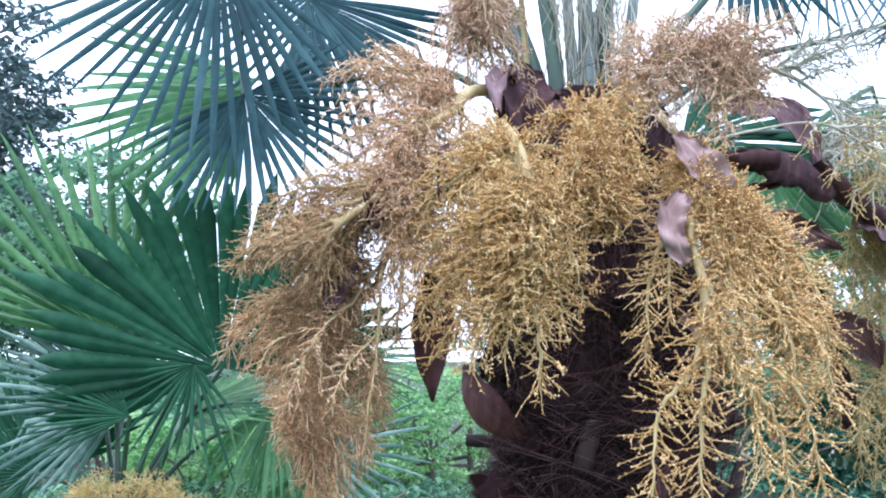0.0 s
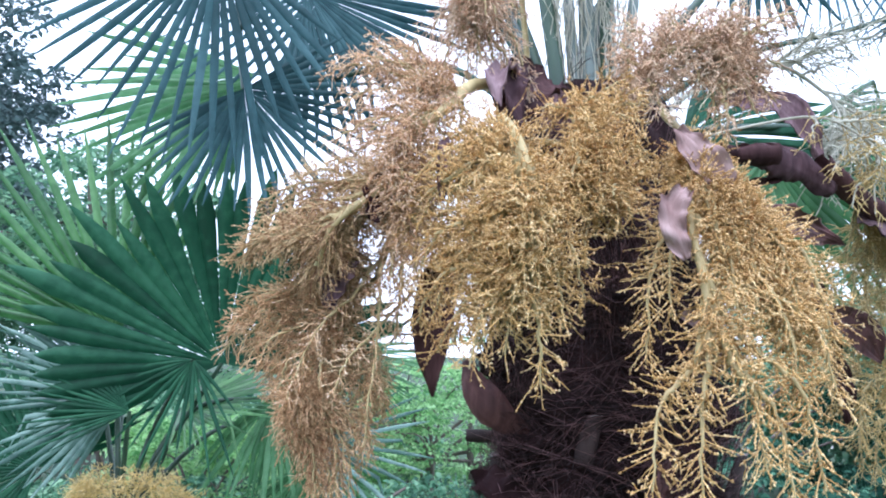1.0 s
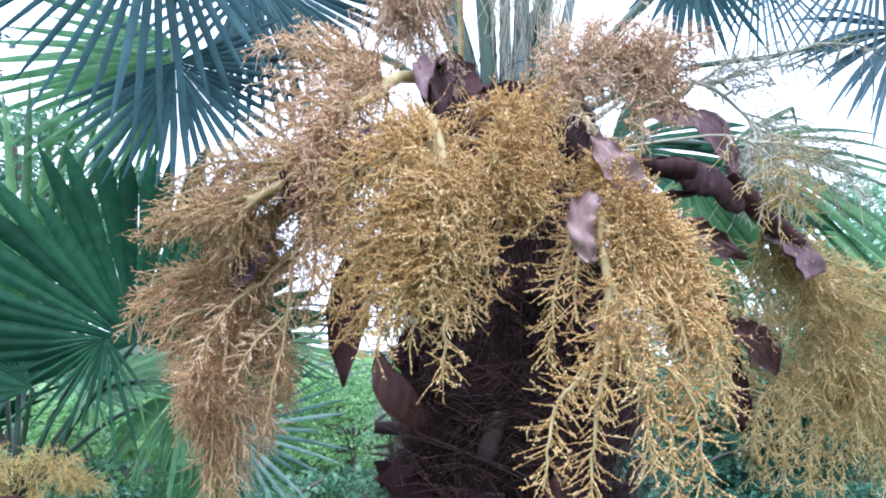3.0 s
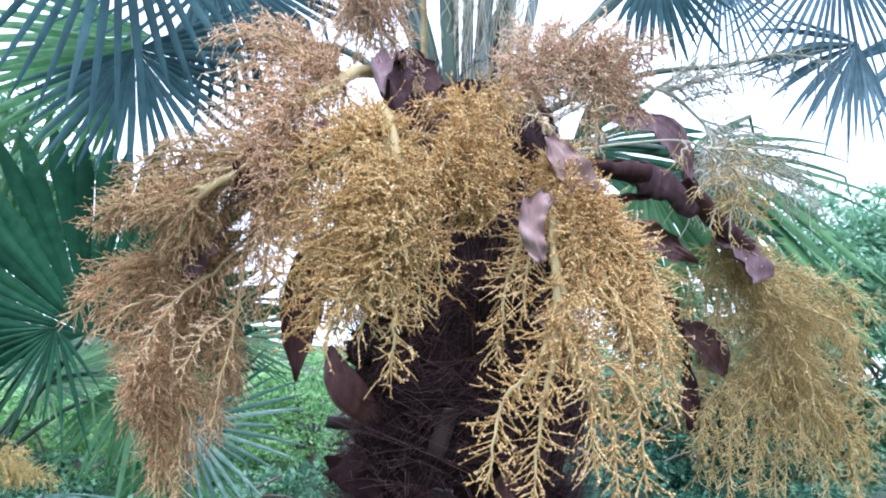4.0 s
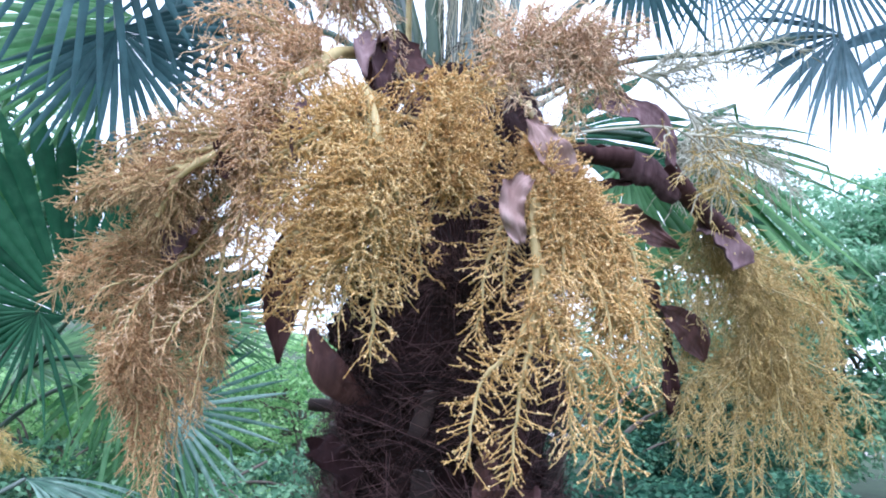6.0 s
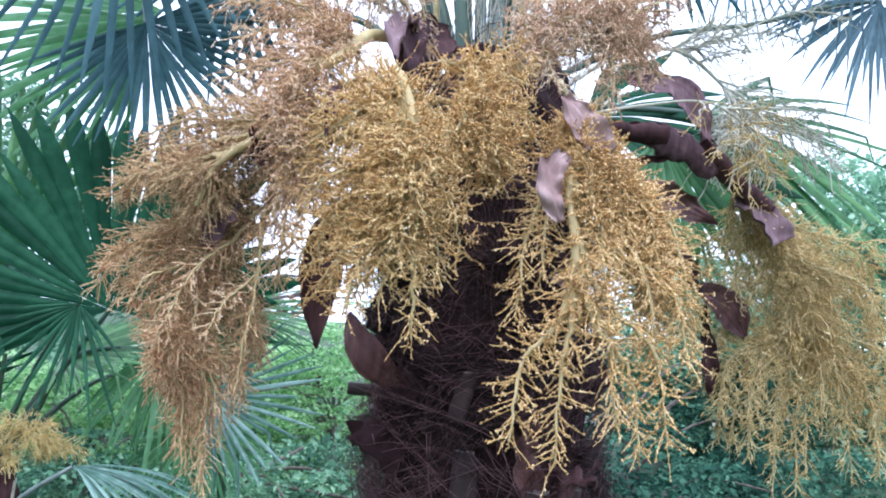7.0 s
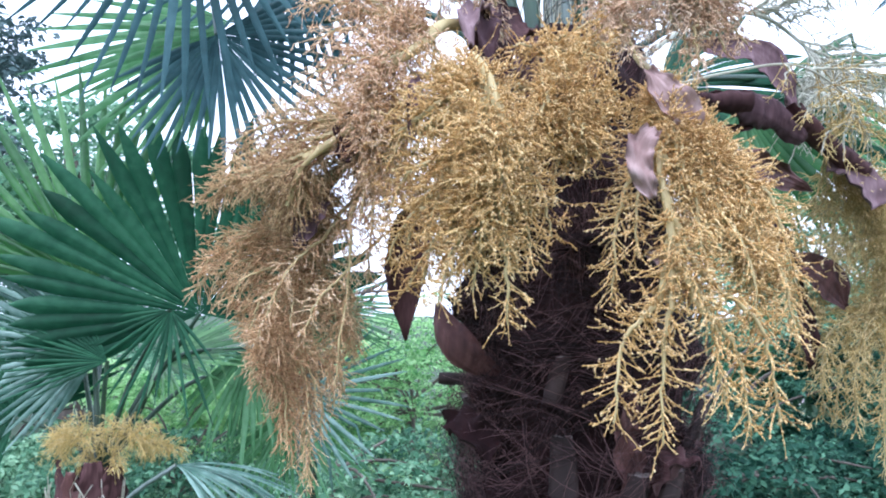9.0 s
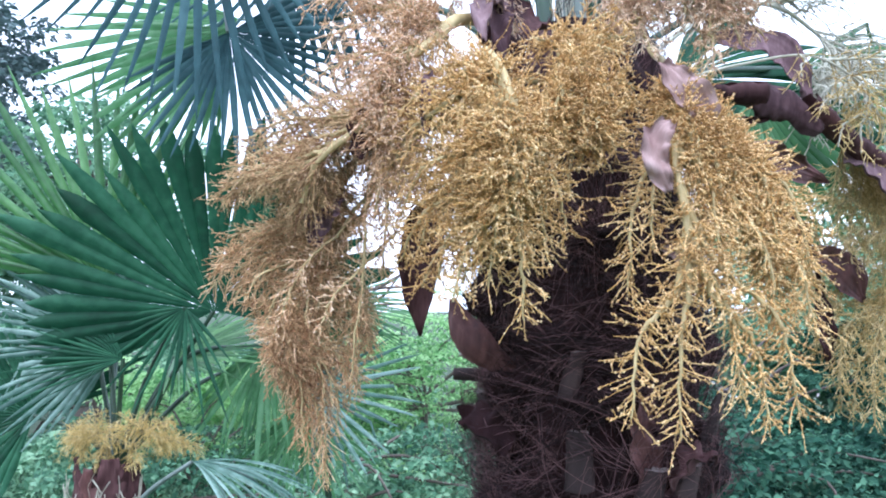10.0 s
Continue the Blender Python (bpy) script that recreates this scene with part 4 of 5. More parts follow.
bract(palm, [(0.593, 1.27, 1.981), (0.636, 1.275, 1.976), (0.69, 1.29, 1.961), (0.751, 1.31, 1.917)], [0.046, 0.07, 0.068, 0.034], M_BRACT, (0.05, 1, -0.3), 1.0, "broad purplish brown sheath round the arm", wave=0.004, seed=8)
bract(palm, [(0.71, 1.31, 1.95), (0.769, 1.335, 1.91), (0.827, 1.355, 1.879), (0.887, 1.375, 1.85)], [0.046, 0.046, 0.042, 0.04], M_DARKBRACT, (0.2, -0.2, 1), 1.9, "dark brown tubular sheath round the arm", seed=23)
bract(palm, [(0.821, 1.37, 1.873), (0.85, 1.36, 1.866), (0.881, 1.35, 1.832), (0.901, 1.345, 1.789)], [0.036, 0.058, 0.085, 0.1], M_MAUVE, (0.4, -1, 0.4), 0.6, "flared purplish end of the sheath", wave=0.004, ragged=0.35, seed=9)
bract(palm, [(0.53, 1.31, 1.91), (0.586, 1.3, 1.924), (0.65, 1.3, 1.94)], [0.016, 0.022, 0.014], M_DARKBRACT, (0, -1, -0.5), 0.9, "narrow dark sheath", seed=10)
bract(palm, [(0.48, 1.1, 1.828), (0.574, 1.15, 1.829), (0.65, 1.2, 1.815), (0.71, 1.22, 1.797)], [0.025, 0.05, 0.042, 0.005], M_REDBRACT, (0.1, -1, -0.2), 0.7, "boat-shaped reddish brown sheath", seed=11)
bract(palm, [(0.5, 1.14, 1.79), (0.561, 1.15, 1.76), (0.648, 1.25, 1.736), (0.717, 1.32, 1.685), (0.76, 1.36, 1.678)], [0.025, 0.03, 0.034, 0.03, 0.026], M_DARKBRACT, (0.3, -1, 0.3), 0.9, "dark brown arching sheath", seed=12)
bract(palm, [(0.745, 1.36, 1.69), (0.8, 1.4, 1.675), (0.85, 1.425, 1.645), (0.892, 1.45, 1.597)], [0.025, 0.06, 0.075, 0.015], M_REDBRACT, (0.1, -1, -0.1), 0.45, "broad brown leaf-like sheath", seed=13, ragged=0.3, wave=0.003)
bract(palm, [(0.8, 1.45, 1.66), (0.81, 1.46, 1.6), (0.815, 1.46, 1.54), (0.83, 1.47, 1.47)], [0.015, 0.02, 0.04, 0.012], M_DARKBRACT, (0, -1, 0), 0.7, "narrow dark hanging sheath", seed=14)
bract(palm, [(0.6, 1.41, 2.125), (0.692, 1.44, 2.135), (0.755, 1.46, 2.115), (0.795, 1.47, 2.06), (0.81, 1.47, 2.02)], [0.04, 0.06, 0.07, 0.045, 0.012], M_MAUVE, (0.2, -1, 0.2), 0.6, "purplish brown papery sheath", seed=15)
bract(palm, [(-0.038, 0.99, 1.854), (-0.064, 0.985, 1.831), (-0.08, 0.99, 1.794)], [0.04, 0.052, 0.02], M_DARKBRACT, (-0.2, -1, 0.2), 0.8, "dark brown sheath on the stalk", seed=16, ragged=0.4)
bract(palm, [(-0.115, 1.05, 1.757), (-0.133, 1.04, 1.72), (-0.152, 1.05, 1.676)], [0.03, 0.052, 0.018], M_BRACT, (-0.3, -1, 0), 0.8, "purplish sheath inside the flowers", seed=17, ragged=0.4)
bract(palm, [(0.022, 0.94, 1.9), (0.022, 0.93, 1.854), (0.019, 0.935, 1.813)], [0.01, 0.024, 0.008], M_MAUVE, (0, -1, 0.1), 0.7, "reddish sheath inside the flowers", seed=18)
bract(palm, [(0.33, 0.93, 1.66), (0.352, 0.9, 1.64), (0.36, 0.885, 1.6)], [0.01, 0.024, 0.008], M_PINK, (0, -1, 0), 0.7, "small pinkish sheath", seed=19)
bract(palm, [(0.369, 1.16, 1.309), (0.355, 1.15, 1.373), (0.355, 1.14, 1.418), (0.37, 1.15, 1.457)], [0.045, 0.04, 0.032, 0.008], M_REDBRACT, (0.2, -1, 0.1), 0.6, "torn reddish brown sheath on the trunk", seed=25, wave=0.008)
bract(palm, [(0.407, 1.17, 1.289), (0.421, 1.14, 1.335), (0.445, 1.13, 1.352), (0.472, 1.14, 1.347)], [0.03, 0.045, 0.04, 0.01], M_DARKBRACT, (0, -0.5, 1), 0.8, "curled dark flap of old sheath", seed=26, wave=0.008)
bract(palm, [(0.152, 1.2, 1.355), (0.115, 1.2, 1.382), (0.091, 1.22, 1.398), (0.069, 1.24, 1.393)], [0.05, 0.06, 0.055, 0.02], M_TRUNK, (0.1, -1, 0.6), 0.8, "frayed dark flap of old sheath", seed=27, wave=0.01)
bract(palm, [(0.38, 1.2, 1.3), (0.4, 1.17, 1.36), (0.4, 1.16, 1.44), (0.38, 1.17, 1.5)], [0.05, 0.06, 0.05, 0.01], M_DARKBRACT, (0, -1, 0), 0.7, "reddish brown sheath at the trunk", seed=20)

bract(palm, [(0.29, 1.24, 1.95), (0.295, 1.22, 2.0), (0.3, 1.24, 2.05), (0.31, 1.27, 2.08)], [0.08, 0.07, 0.045, 0.01], M_BRACT, (0, -1, 0.1), 0.8, "purplish papery sheath at the leaf stalks", seed=21)
bract(palm, [(0.24, 1.26, 1.96), (0.235, 1.24, 2.04), (0.225, 1.25, 2.1)], [0.07, 0.07, 0.02], M_BRACT, (-0.3, -1, 0.1), 0.8, "brown papery sheath at the leaf stalks", seed=22)

# leaves of the large palm
CR = (0.27, 1.38, 2.0)
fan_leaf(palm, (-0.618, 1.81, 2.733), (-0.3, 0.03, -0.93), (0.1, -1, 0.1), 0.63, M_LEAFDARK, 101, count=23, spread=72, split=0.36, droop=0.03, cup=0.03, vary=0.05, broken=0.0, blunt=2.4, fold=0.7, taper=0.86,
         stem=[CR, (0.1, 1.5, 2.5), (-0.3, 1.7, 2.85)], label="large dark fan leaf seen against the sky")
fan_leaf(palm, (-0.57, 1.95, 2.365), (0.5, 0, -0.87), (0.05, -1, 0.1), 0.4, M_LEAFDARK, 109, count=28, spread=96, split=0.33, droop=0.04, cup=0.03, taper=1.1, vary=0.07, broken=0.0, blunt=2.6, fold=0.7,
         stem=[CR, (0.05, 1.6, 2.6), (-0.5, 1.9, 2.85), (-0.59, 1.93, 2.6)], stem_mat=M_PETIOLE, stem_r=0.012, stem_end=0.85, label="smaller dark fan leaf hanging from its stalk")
# the lighter green carries part of the light that passes this leaf
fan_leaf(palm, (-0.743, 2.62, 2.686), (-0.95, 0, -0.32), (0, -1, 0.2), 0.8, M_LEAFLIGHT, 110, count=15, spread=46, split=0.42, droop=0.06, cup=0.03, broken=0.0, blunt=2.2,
         stem=[CR, (0.0, 1.75, 2.35), (-0.4, 2.1, 2.45)], label="fan leaf coloured light green as if lit from behind")
# added leaf: its light green imitates light through the dark leaf's edge
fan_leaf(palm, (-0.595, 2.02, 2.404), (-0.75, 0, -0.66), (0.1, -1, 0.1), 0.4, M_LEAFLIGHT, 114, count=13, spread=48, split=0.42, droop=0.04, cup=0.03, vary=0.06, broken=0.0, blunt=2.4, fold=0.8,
         stem=[CR, (0.05, 1.6, 2.55), (-0.45, 1.85, 2.75), (-0.56, 1.88, 2.55)], stem_r=0.008, label="added light green fan leaf for light shining through the dark ones")
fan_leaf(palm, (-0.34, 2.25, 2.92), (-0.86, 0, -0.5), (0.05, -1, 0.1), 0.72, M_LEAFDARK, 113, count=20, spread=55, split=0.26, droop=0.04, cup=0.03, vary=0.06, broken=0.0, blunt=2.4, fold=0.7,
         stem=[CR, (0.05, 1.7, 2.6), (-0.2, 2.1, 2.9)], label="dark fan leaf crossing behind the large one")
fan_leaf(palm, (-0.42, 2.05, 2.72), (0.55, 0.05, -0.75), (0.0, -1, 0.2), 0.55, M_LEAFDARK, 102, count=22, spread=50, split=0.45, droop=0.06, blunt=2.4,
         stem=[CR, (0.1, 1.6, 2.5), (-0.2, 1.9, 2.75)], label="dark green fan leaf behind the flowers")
fan_leaf(palm, (1.02, 1.9, 2.23), (0.9, 0.05, -0.3), (0.0, -0.85, 0.6), 0.76, M_LEAFMID, 103, count=32, spread=72, split=0.3, droop=0.55, blunt=1.9, vary=0.13,
         stem=[CR, (0.55, 1.6, 2.12), (0.85, 1.8, 2.2)], label="arching green fan leaf with drooping tips", stem_r=0.012)
fan_leaf(palm, (0.95, 2.0, 2.2), (0.6, 0.05, -0.75), (0.0, -0.9, 0.5), 0.62, M_LEAFMID, 112, count=22, spread=55, split=0.28, droop=0.35, blunt=1.9, vary=0.13, broken=0.05,
         stem=[CR, (0.5, 1.7, 2.1), (0.8, 1.9, 2.2)], label="lighter green fan leaf hanging behind the grey flowers", stem_r=0.01)
# the blue tint of the next four leaves stands in for flare
fan_leaf(palm, (1.6, 1.95, 2.66), (-0.75, 0, -0.55), (0.1, -0.9, 0.4), 0.4, M_LEAFFLARE, 104, count=26, spread=70, split=0.4, droop=0.5, blunt=1.8, broken=0.05,
         stem=[CR, (0.7, 1.6, 2.3), (1.1, 1.8, 2.47), (1.4, 1.9, 2.6)], label="fan leaf tinted blue by flare, with its segments swept back", stem_r=0.009)
fan_leaf(palm, (1.5, 1.9, 2.95), (-0.15, 0.1, -1), (0, -1, 0.2), 0.54, M_LEAFFLARE, 105, taper=1.1, count=26, spread=70, split=0.22, droop=0.15, blunt=2.5, broken=0.0,
         stem=[CR, (0.5, 1.5, 2.6), (1.2, 1.8, 3.0)], label="fan leaf tinted pale blue by flare, hanging from above")
fan_leaf(palm, (2.02, 2.0, 2.78), (0.1, 0, -1), (-0.3, -1, 0.2), 0.5, M_LEAFFLARE, 108, taper=1.1, count=24, spread=105, split=0.42, droop=0.9, blunt=2.2, broken=0.1,
         stem=[CR, (0.8, 1.5, 2.6), (1.5, 1.85, 2.95)], label="fan leaf tinted blue by flare, high in the crown")
fan_leaf(palm, (1.327, 2.3, 3.048), (0.35, 0.05, -0.93), (0, -1, 0.2), 0.42, M_LEAFFLARE, 115, count=16, spread=60, split=0.2, droop=0.2, blunt=2.4, vary=0.12, broken=0.0,
         stem=[CR, (0.5, 1.7, 2.7), (0.95, 2.1, 3.0)], label="thin pale fan leaf seen against the sky", stem_r=0.008)
fan_leaf(palm, (0.63, 1.8, 2.16), (0.9, 0.15, 0.12), (0, -0.8, 0.6), 0.52, M_LEAF, 106, count=26, spread=62, split=0.8, droop=0.3,
         stem=[CR, (0.45, 1.6, 2.07), (0.55, 1.72, 2.12)], label="green fan leaf behind the sheathed arm")
fan_leaf(palm, (0.738, 1.56, 2.054), (0.35, 0, -1), (0.1, -0.9, 0.35), 0.27, M_LEAFLIGHT, 111, count=18, spread=68, split=0.92, droop=0.05, broken=0.0, vary=0.05, fold=1.3,
         stem=[CR, (0.45, 1.5, 2.0)], label="fresh green pleated fan leaf behind the arm")
fan_leaf(palm, (0.86, 1.8, 2.75), (0.15, 0.1, -0.95), (0, -1, 0.3), 0.3, M_LEAFDARK, 107, count=26, spread=100, split=0.45, droop=0.15, blunt=2.2,
         stem=[CR, (0.4, 1.55, 2.5), (0.65, 1.75, 2.8)], label="dark fan leaf above the flowers")

# ---- the smaller palm ----
small = tagged(new("palm_tree"), label="smaller palm with yellow flowers behind the large one", category="palm tree")
SX, SY = -1.08, 2.46


def small_trunk():
    n, k = 24, 20
    z = np.linspace(-0.05, 1.06, n)
    rad = np.interp(z, [-0.05, 0.5, 0.9, 1.06], [0.11, 0.1, 0.11, 0.07])
    a = np.linspace(0, 2 * np.pi, k, endpoint=False)
    v = np.zeros((n, k, 3))
    for i in range(n):
        for j in range(k):
            q = rad[i] + 0.015 * noise.noise(Vector((math.cos(a[j]) * 2, math.sin(a[j]) * 2, z[i] * 10)))
            v[i, j] = (SX + q * math.cos(a[j]), SY + q * math.sin(a[j]), z[i])
    q = [(i * k + j, i * k + (j + 1) % k, (i + 1) * k + (j + 1) % k, (i + 1) * k + j) for i in range(n - 1) for j in range(k)]
    mesh_object("trunk", v.reshape(-1, 3), q, M_TRUNK, small, "short fibrous brown trunk")


small_trunk()
for j, (a, z, h) in enumerate([(-2.4, 0.84, 0.26), (-1.9, 0.82, 0.25), (-1.3, 0.86, 0.24), (-0.8, 0.84, 0.24), (-1.6, 0.72, 0.22), (-2.2, 0.68, 0.24), (-1.0, 0.7, 0.24)]):
    cx, cy = math.cos(a), math.sin(a)
    bract(small, [(SX + cx * 0.09, SY + cy * 0.09, z), (SX + cx * 0.125, SY + cy * 0.125, z + h * 0.45), (SX + cx * 0.13, SY + cy * 0.13, z + h)], [0.12, 0.13, 0.05], M_REDBRACT if j % 3 == 1 else M_DARKBRACT,
          (-cx, -cy, 0.1), 0.6, "reddish brown sheath round the crown", seed=30 + j)
rs = np.random.default_rng(78)
sa = rs.uniform(-2.7, -0.4, 70)
sz = rs.uniform(0.66, 0.86, 70)
wisp = np.stack([np.stack([SX + (0.135 + 0.006 * k) * np.cos(sa + 0.02 * k * rs.normal(size=70)), SY + (0.135 + 0.006 * k) * np.sin(sa), sz + 0.05 * k + rs.uniform(0, 0.02, 70)], -1) for k in range(5)], 1)
v, f = tubes(wisp, np.full((70, 5), 0.0017) * rs.uniform(0.6, 1.8, (70, 1)), 3)
tagged(mesh_object("thread", v, f, M_GREY, small, "pale dry threads on the sheaths"), kind="stuff")
flower_cluster(small, "bright yellow young flower cluster", [(-1.08, 2.44, 1.0), (-1.08, 2.4, 1.12), (-1.1, 2.38, 1.16), (-1.14, 2.36, 1.16)],
               [(-1.04, 2.36, 1.2), (-1.06, 2.38, 1.15), (-1.2, 2.44, 1.17), (-1.15, 2.4, 1.2), (-1.18, 2.38, 1.1), (-1.12, 2.36, 1.09), (-1.2, 2.4, 1.2), (-1.05, 2.36, 1.1), (-1.1, 2.38, 1.24), (-1.19, 2.36, 1.14)], M_YELLOW, 31, twig=0.055, compound=0.4, bud=0.6, spacing=0.0045, extra=2, s0=0.2)
flower_cluster(small, "bright yellow young flower cluster", [(-1.04, 2.44, 1.0), (-1.0, 2.4, 1.14), (-0.95, 2.38, 1.18), (-0.9, 2.36, 1.16)],
               [(-0.8, 2.44, 1.1), (-0.95, 2.4, 1.24), (-0.88, 2.38, 1.19), (-0.83, 2.36, 1.14), (-0.9, 2.4, 1.12), (-1.0, 2.36, 1.2), (-0.86, 2.36, 1.22), (-0.95, 2.36, 1.1)], M_YELLOW, 32, twig=0.055, compound=0.4, bud=0.6, spacing=0.0045, extra=2, s0=0.2)
SC = (SX, SY, 1.05)
fan_leaf(small, (-0.755, 2.44, 1.575), (-0.12, -0.1, 0.95), (0.2, -1, 0.1), 0.68, M_LEAF, 201, count=31, spread=108, split=0.72, droop=0.04, cup=0.05, vary=0.05, blunt=2.0, broken=0.0, fold=0.8, stem=[SC, (-0.93, 2.45, 1.3)],
         label="large deep green fan leaf", stem_r=0.012)
# coloured lighter than its neighbours to imitate light coming through
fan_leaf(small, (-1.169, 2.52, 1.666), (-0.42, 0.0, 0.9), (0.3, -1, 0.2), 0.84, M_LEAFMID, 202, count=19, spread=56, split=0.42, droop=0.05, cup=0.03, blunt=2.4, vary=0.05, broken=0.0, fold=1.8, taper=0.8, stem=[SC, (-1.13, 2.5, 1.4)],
         label="fan leaf coloured light green as if lit from behind")
fan_leaf(small, (-1.13, 2.55, 1.46), (-1, 0, 0.45), (0.2, -1, 0.35), 0.5, M_LEAFPALE, 203, count=36, spread=95, split=0.45, droop=0.05, stem=[SC, (-1.12, 2.5, 1.25)], stem_mat=M_PETIOLE,
         label="pale grey-green fan leaf")
fan_leaf(small, (-0.953, 2.62, 1.409), (1, -0.1, 0.12), (-0.1, -0.45, 1), 0.42, M_LEAFMID, 204, count=30, spread=75, split=0.4, droop=0.15, stem=[SC, (-1.02, 2.6, 1.2)], label="glossy green fan leaf")
fan_leaf(small, (-0.62, 2.65, 1.45), (0.5, 0.1, -0.6), (-0.2, -0.8, 0.7), 0.48, M_LEAFLIGHT, 205, count=30, spread=110, split=0.35, droop=0.5, stem=[SC, (-0.9, 2.55, 1.4)],
         label="fresh green drooping fan leaf", broken=0.3)
fan_leaf(small, (-0.765, 2.3, 1.1), (0.95, -0.05, -0.1), (0.15, -0.12, 1), 0.44, M_LEAFPALE, 206, count=28, spread=48, split=0.35, droop=0.85, stem=[(-1.0, 2.42, 0.86), (-0.92, 2.32, 0.99)], stem_mat=M_PETIOLE,
         label="low arching grey-green fan leaf")
fan_leaf(small, (-1.45, 2.6, 1.2), (-0.7, 0, 0.6), (0.3, -1, 0.2), 0.5, M_LEAF, 207, count=34, spread=120, split=0.45, droop=0.2, stem=[SC, (-1.25, 2.55, 1.15)], label="deep green fan leaf low in the crown")
fan_leaf(small, (-1.32, 2.75, 1.5), (-0.8, 0, 0.45), (0.2, -1, 0.3), 0.5, M_LEAFPALE, 209, count=34, spread=110, split=0.4, droop=0.2, stem=[SC, (-1.2, 2.6, 1.3)], label="pale grey-green fan leaf")
fan_leaf(small, (-0.7, 3.0, 1.36), (0.7, 0.1, -0.25), (-0.1, -0.8, 0.5), 0.42, M_LEAFLIGHT, 210, count=30, spread=100, split=0.35, droop=0.4, stem=[SC, (-0.9, 2.75, 1.3)], label="fresh green drooping fan leaf")
fan_leaf(small, (-1.02, 2.35, 1.42), (-0.9, -0.1, 0.25), (0.1, -0.9, 0.4), 0.34, M_LEAF, 211, count=16, spread=50, split=0.25, droop=0.06, stem=[SC, (-1.05, 2.4, 1.25)], label="small dark fan leaf with folded segments")
fan_leaf(small, (-0.839, 2.4, 1.588), (-0.3, -0.1, -0.9), (0, -1, 0), 0.36, M_LEAF, 208, count=14, spread=70, split=0.2, droop=0.1, blunt=2.4, stem=[SC, (-1.0, 2.5, 1.35)], label="folded dark hanging leaf")

# a further palm, whose leaves show under the hanging flowers
third = tagged(new("palm_tree"), label="young palm with pale leaves behind the flowers", category="palm tree")
v, f = tubes(smooth_line([(-0.5, 3.2, -0.05), (-0.48, 3.2, 0.35), (-0.47, 3.2, 0.66)], 12)[None], np.linspace(0.1, 0.07, 12)[None], 12)
mesh_object("trunk", v, f, M_TRUNK, third, "short fibrous brown trunk")
fan_leaf(third, (-0.447, 2.6, 1.29), (0.95, -0.1, -0.1), (-0.3, -1, 0.4), 0.4, M_LEAFPALE, 301, count=20, spread=78, split=0.3, blunt=4.0, vary=0.05, droop=0.1, stem=[(-0.47, 3.2, 0.6), (-0.47, 2.9, 1.22)], label="pale grey-green fan leaf", taper=0.8)
fan_leaf(third, (-0.45, 2.9, 1.6), (0.9, 0, -0.1), (-0.1, -0.7, 1), 0.42, M_LEAFLIGHT, 302, count=30, spread=60, split=0.35, droop=0.3, stem=[(-0.47, 3.2, 0.6), (-0.46, 3.05, 1.4)], label="green fan leaf")
fan_leaf(third, (-0.5, 2.7, 1.2), (0.1, -0.1, -0.9), (0, -1, 0.3), 0.4, M_LEAFLIGHT, 303, count=26, spread=80, split=0.3, droop=0.3, stem=[(-0.47, 3.2, 0.6), (-0.48, 2.95, 1.2)], label="fresh green drooping fan leaf")

# ---- trees and shrubs behind ----
tree("dense dark blue-green shrub beyond the large palm", (2.0, 5.0, 0), 0.6, [((0, 0, 0.35), (1.2, 0.5, 0.5)), ((1.4, 0.3, 0.35), (1.1, 0.5, 0.5)), ((-0.9, 0.2, 0.25), (0.9, 0.5, 0.4))], 75, 110, 0.06, M_BUSHDARK, 411, "shrub", 0.04, 0.22, 0.4, name="shrub")
tree("low dark green shrub at the foot of the palms", (-0.8, 5.2, 0), 0.5, [((0, 0, 0.3), (1.7, 0.7, 0.42)), ((1.6, 0.3, 0.3), (1.2, 0.6, 0.4)), ((-1.8, 0.2, 0.35), (1.3, 0.6, 0.4))], 75, 100, 0.055, M_BUSHBLUE, 408, "shrub", 0.04, 0.22, 0.4, name="shrub")
tree("broad light green shrub behind the palms", (0.3, 7.5, 0), 1.2, [((-0.6, 0, 0.9), (1.6, 0.9, 0.75)), ((-1.6, 0.3, 0.6), (1.2, 0.8, 0.7)), ((0.6, 0.2, 0.3), (1.3, 0.8, 0.6)), ((-0.8, -0.4, 0.0), (2.2, 0.8, 0.6)), ((-0.5, 0, 1.15), (1.3, 0.8, 0.5)), ((0.15, 0.2, 1.5), (0.5, 0.5, 0.45))], 58, 60, 0.05, M_BUSH, 401, "shrub", 0.05, 0.2, 0.25, name="shrub")
tree("dense blue-green shrub beyond the trunk", (2.8, 7.0, 0), 1.0, [((0, 0, 0.2), (1.9, 0.9, 0.95)), ((1.5, 0.3, 0.7), (1.2, 0.8, 0.9)), ((0, -0.4, -0.3), (2.4, 0.8, 0.6))], 38, 185, 0.062, M_BUSHDARK, 402, "shrub", 0.05, 0.3, 0.3, name="shrub")
tree("shrub with pale green leaves behind the small palm", (-3.0, 6.5, 0), 1.2, [((0.2, 0, 0.7), (1.5, 0.9, 0.9)), ((-1.2, 0, 0.8), (1.3, 0.8, 1.0)), ((0.2, -0.3, 0.0), (2.2, 0.8, 0.6))], 26, 185, 0.062, M_BUSHBLUE, 403, "shrub", 0.05, 0.3, 0.3, name="shrub")
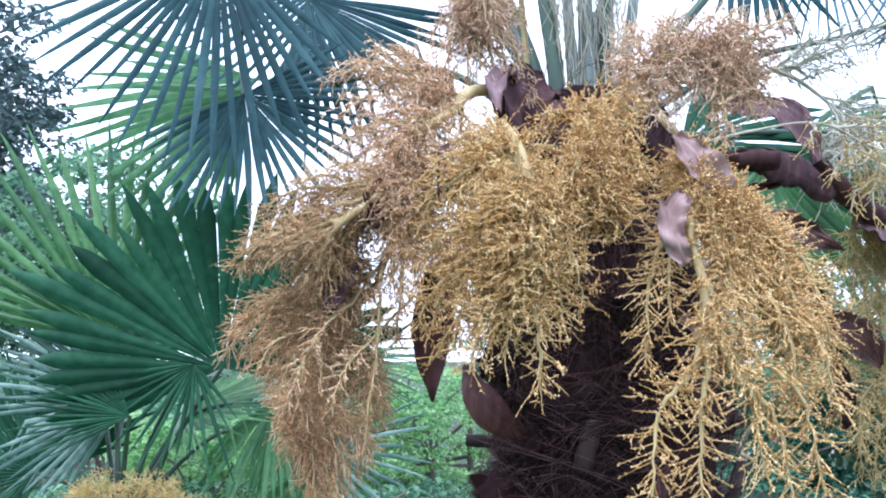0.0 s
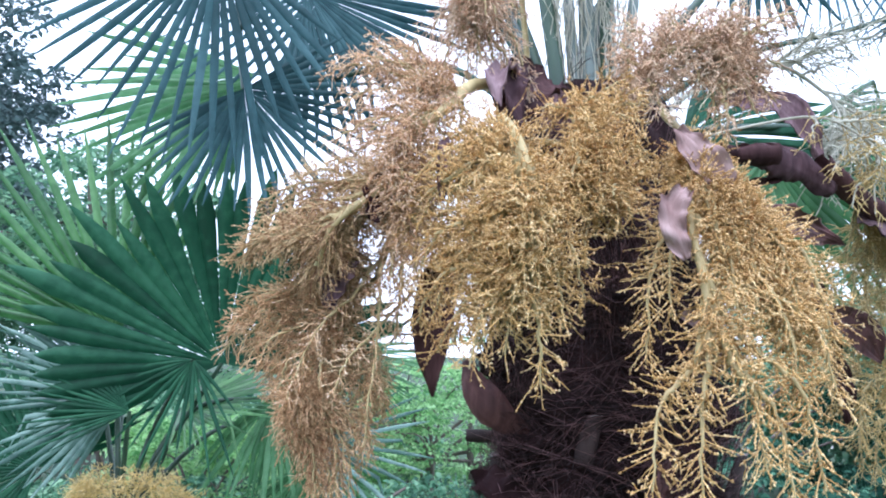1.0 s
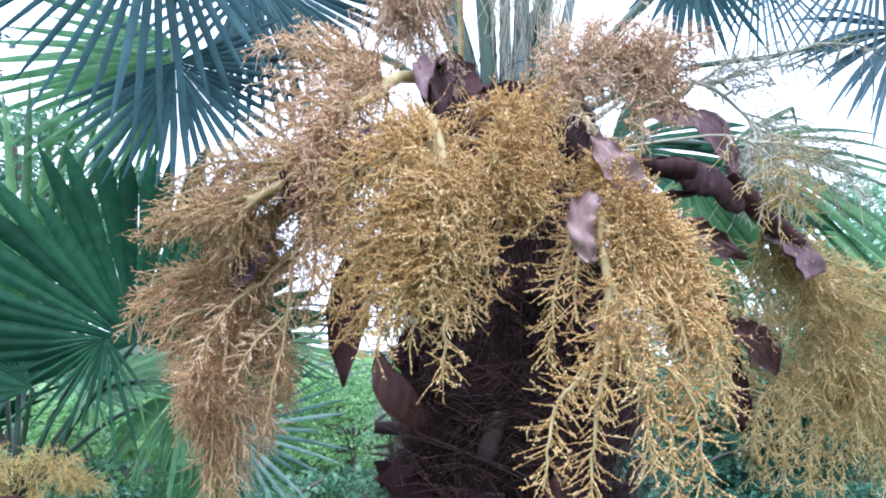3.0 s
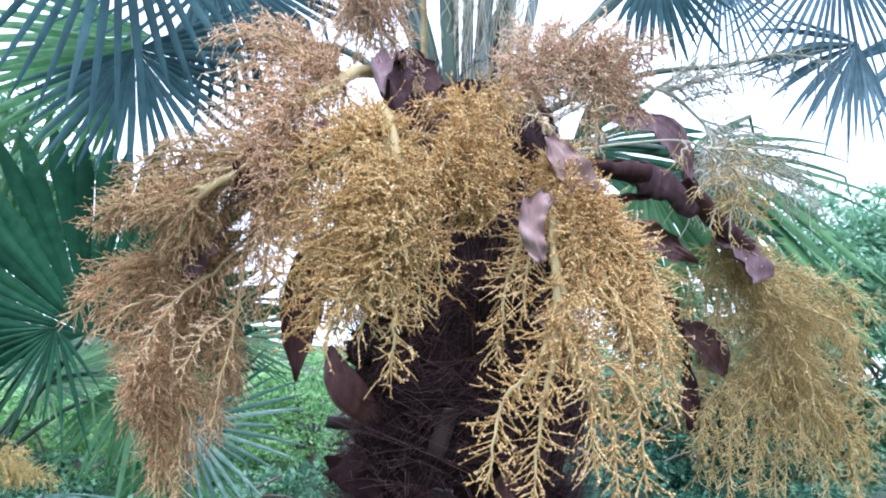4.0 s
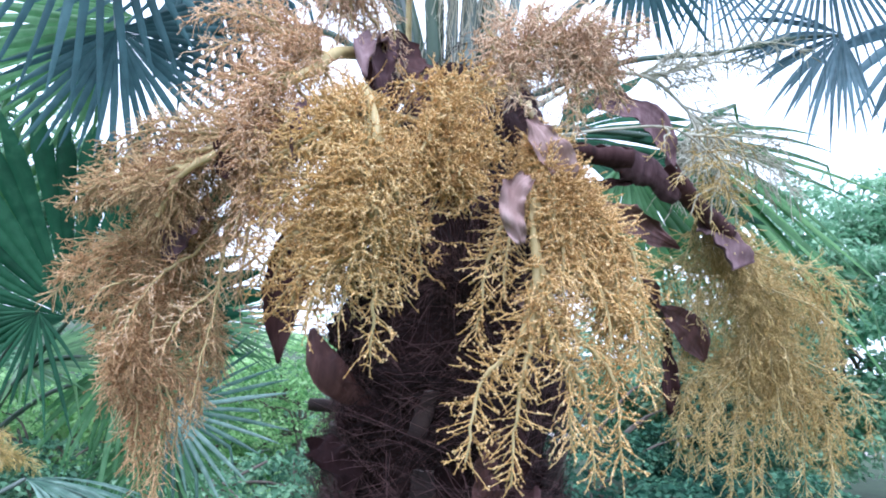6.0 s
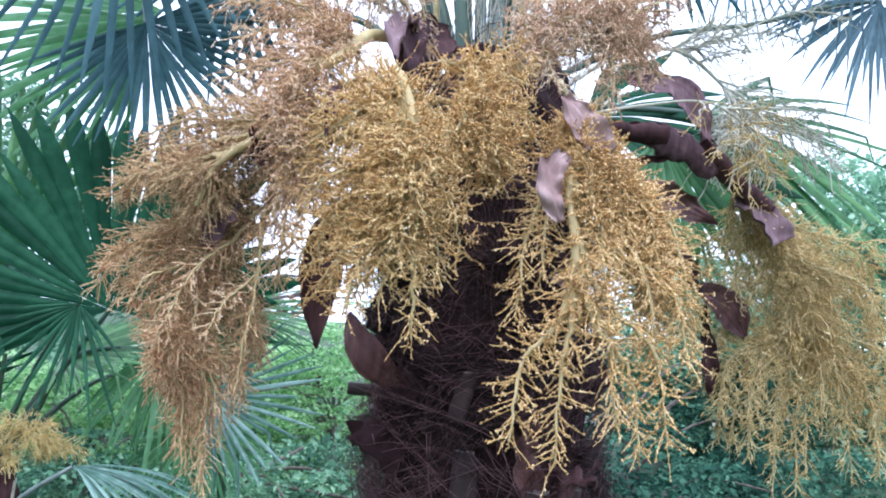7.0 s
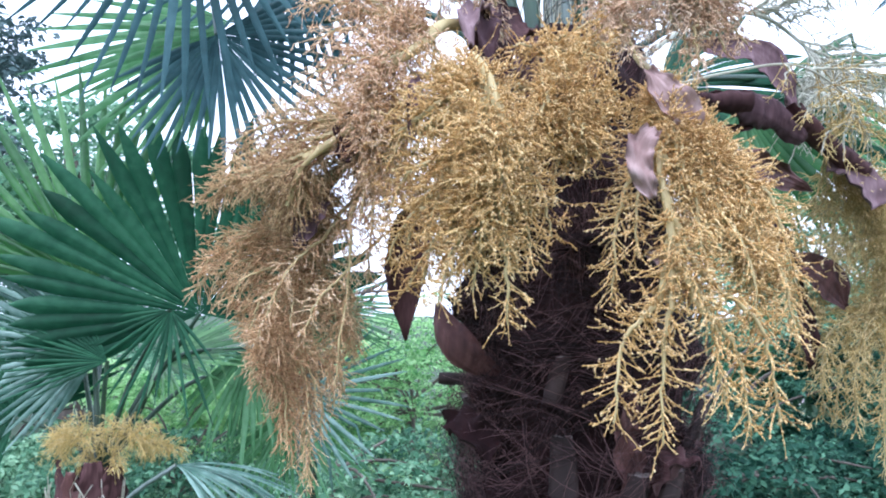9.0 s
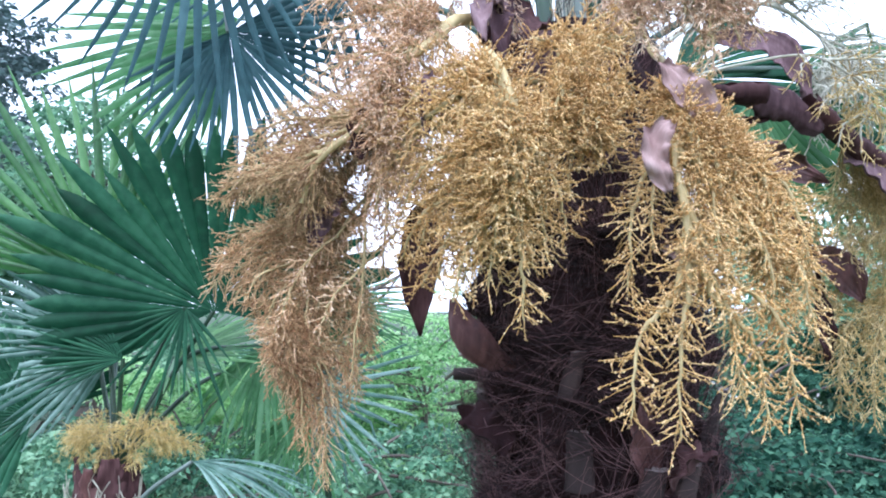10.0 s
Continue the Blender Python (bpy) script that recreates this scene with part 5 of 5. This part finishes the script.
tree("leafy green tree at the edge of the lawn", (6.4, 8.5, 0), 3.4, [((0, 0, 2.4), (1.9, 1.2, 1.6)), ((0.8, 0.2, 3.4), (1.5, 1.2, 1.0)), ((-1.4, 0, 1.2), (1.3, 1, 0.9)), ((0.3, 0, 0.9), (1.3, 1.0, 0.7)), ((-2.3, 0, 1.9), (1.5, 1.0, 1.3)), ((-1.2, 0.2, 0.7), (2.2, 0.9, 0.7))], 60, 85, 0.1, M_TREE, 404, "tree", 0.09, 0.32, 0.4)
tree("tall dark-leaved tree in the distance", (-7.4, 10.5, 0), 6.5, [((0, 0, 5.6), (1.3, 1.2, 2.2)), ((0.2, 0, 3.3), (1.6, 1.3, 1.5))], 44, 85, 0.12, M_NEEDLE, 405, "tree", 0.14, 0.36, 0.5)
tree("light green tree behind the small palm", (-4.8, 9.5, 0), 4.0, [((0, 0, 3.2), (1.7, 1.2, 1.3)), ((1.2, 0, 2.3), (1.4, 1.1, 1.1)), ((-1.2, 0, 2.4), (1.5, 1.1, 1.4))], 40, 85, 0.1, M_BUSHBLUE, 406, "tree", 0.1, 0.34, 0.4)
back = tree("green shrub below the tree", (-1.9, 9.0, 0), 1.6, [((0, 0, 0.5), (2.2, 1.0, 0.9))], 60, 85, 0.09, M_BUSHBLUE, 407, "shrub", 0.06, 0.3, 0.35, name="shrub")
tree("bright yellow-green shrub between the palms", (-1.90, 5.6, 0), 0.75, [((0, 0, 0.95), (0.75, 0.35, 0.45)), ((0.5, 0.1, 0.8), (0.5, 0.3, 0.4)), ((-0.6, 0.1, 0.85), (0.5, 0.3, 0.4))], 60, 150, 0.05, M_BUSH, 409, "shrub", 0.03, 0.2, 0.3, name="shrub")
tree("green shrub beside the trunk, coloured bright as if sunlit", (-0.20, 7.0, 0), 1.0, [((0, 0, 1.2), (0.55, 0.4, 0.38)), ((-0.7, 0, 1.05), (0.55, 0.4, 0.4)), ((-0.3, 0, 0.7), (0.7, 0.4, 0.4))], 120, 55, 0.048, M_BUSH, 410, "shrub", 0.03, 0.17, 0.25, name="shrub")
# thin dark boughs that reach out beside the shrub
for p0, p1, p2 in [((-1.9, 9.1, 1.5), (-1.0, 9.0, 1.82), (-0.1, 9.0, 1.86)), ((-1.8, 9.1, 1.3), (-1.0, 9.0, 1.6), (-0.3, 8.9, 1.66)), ((-1.9, 9.2, 1.6), (-1.2, 9.1, 2.05), (-0.6, 9.1, 2.1)),
                   ((-0.9, 9.0, 1.82), (-0.6, 9.0, 1.98), (-0.3, 9.0, 2.2)), ((-1.1, 9.0, 1.6), (-0.8, 9.0, 1.72), (-0.6, 9.0, 1.95))]:
    line = smooth_line([np.array(p) - np.array((-1.9, 9.0, 0)) for p in (p0, p1, p2)], 12)
    v, f = tubes(line[None], np.linspace(0.035, 0.012, 12)[None], 6)
    mesh_object("limb", v, f, M_BARK, back)
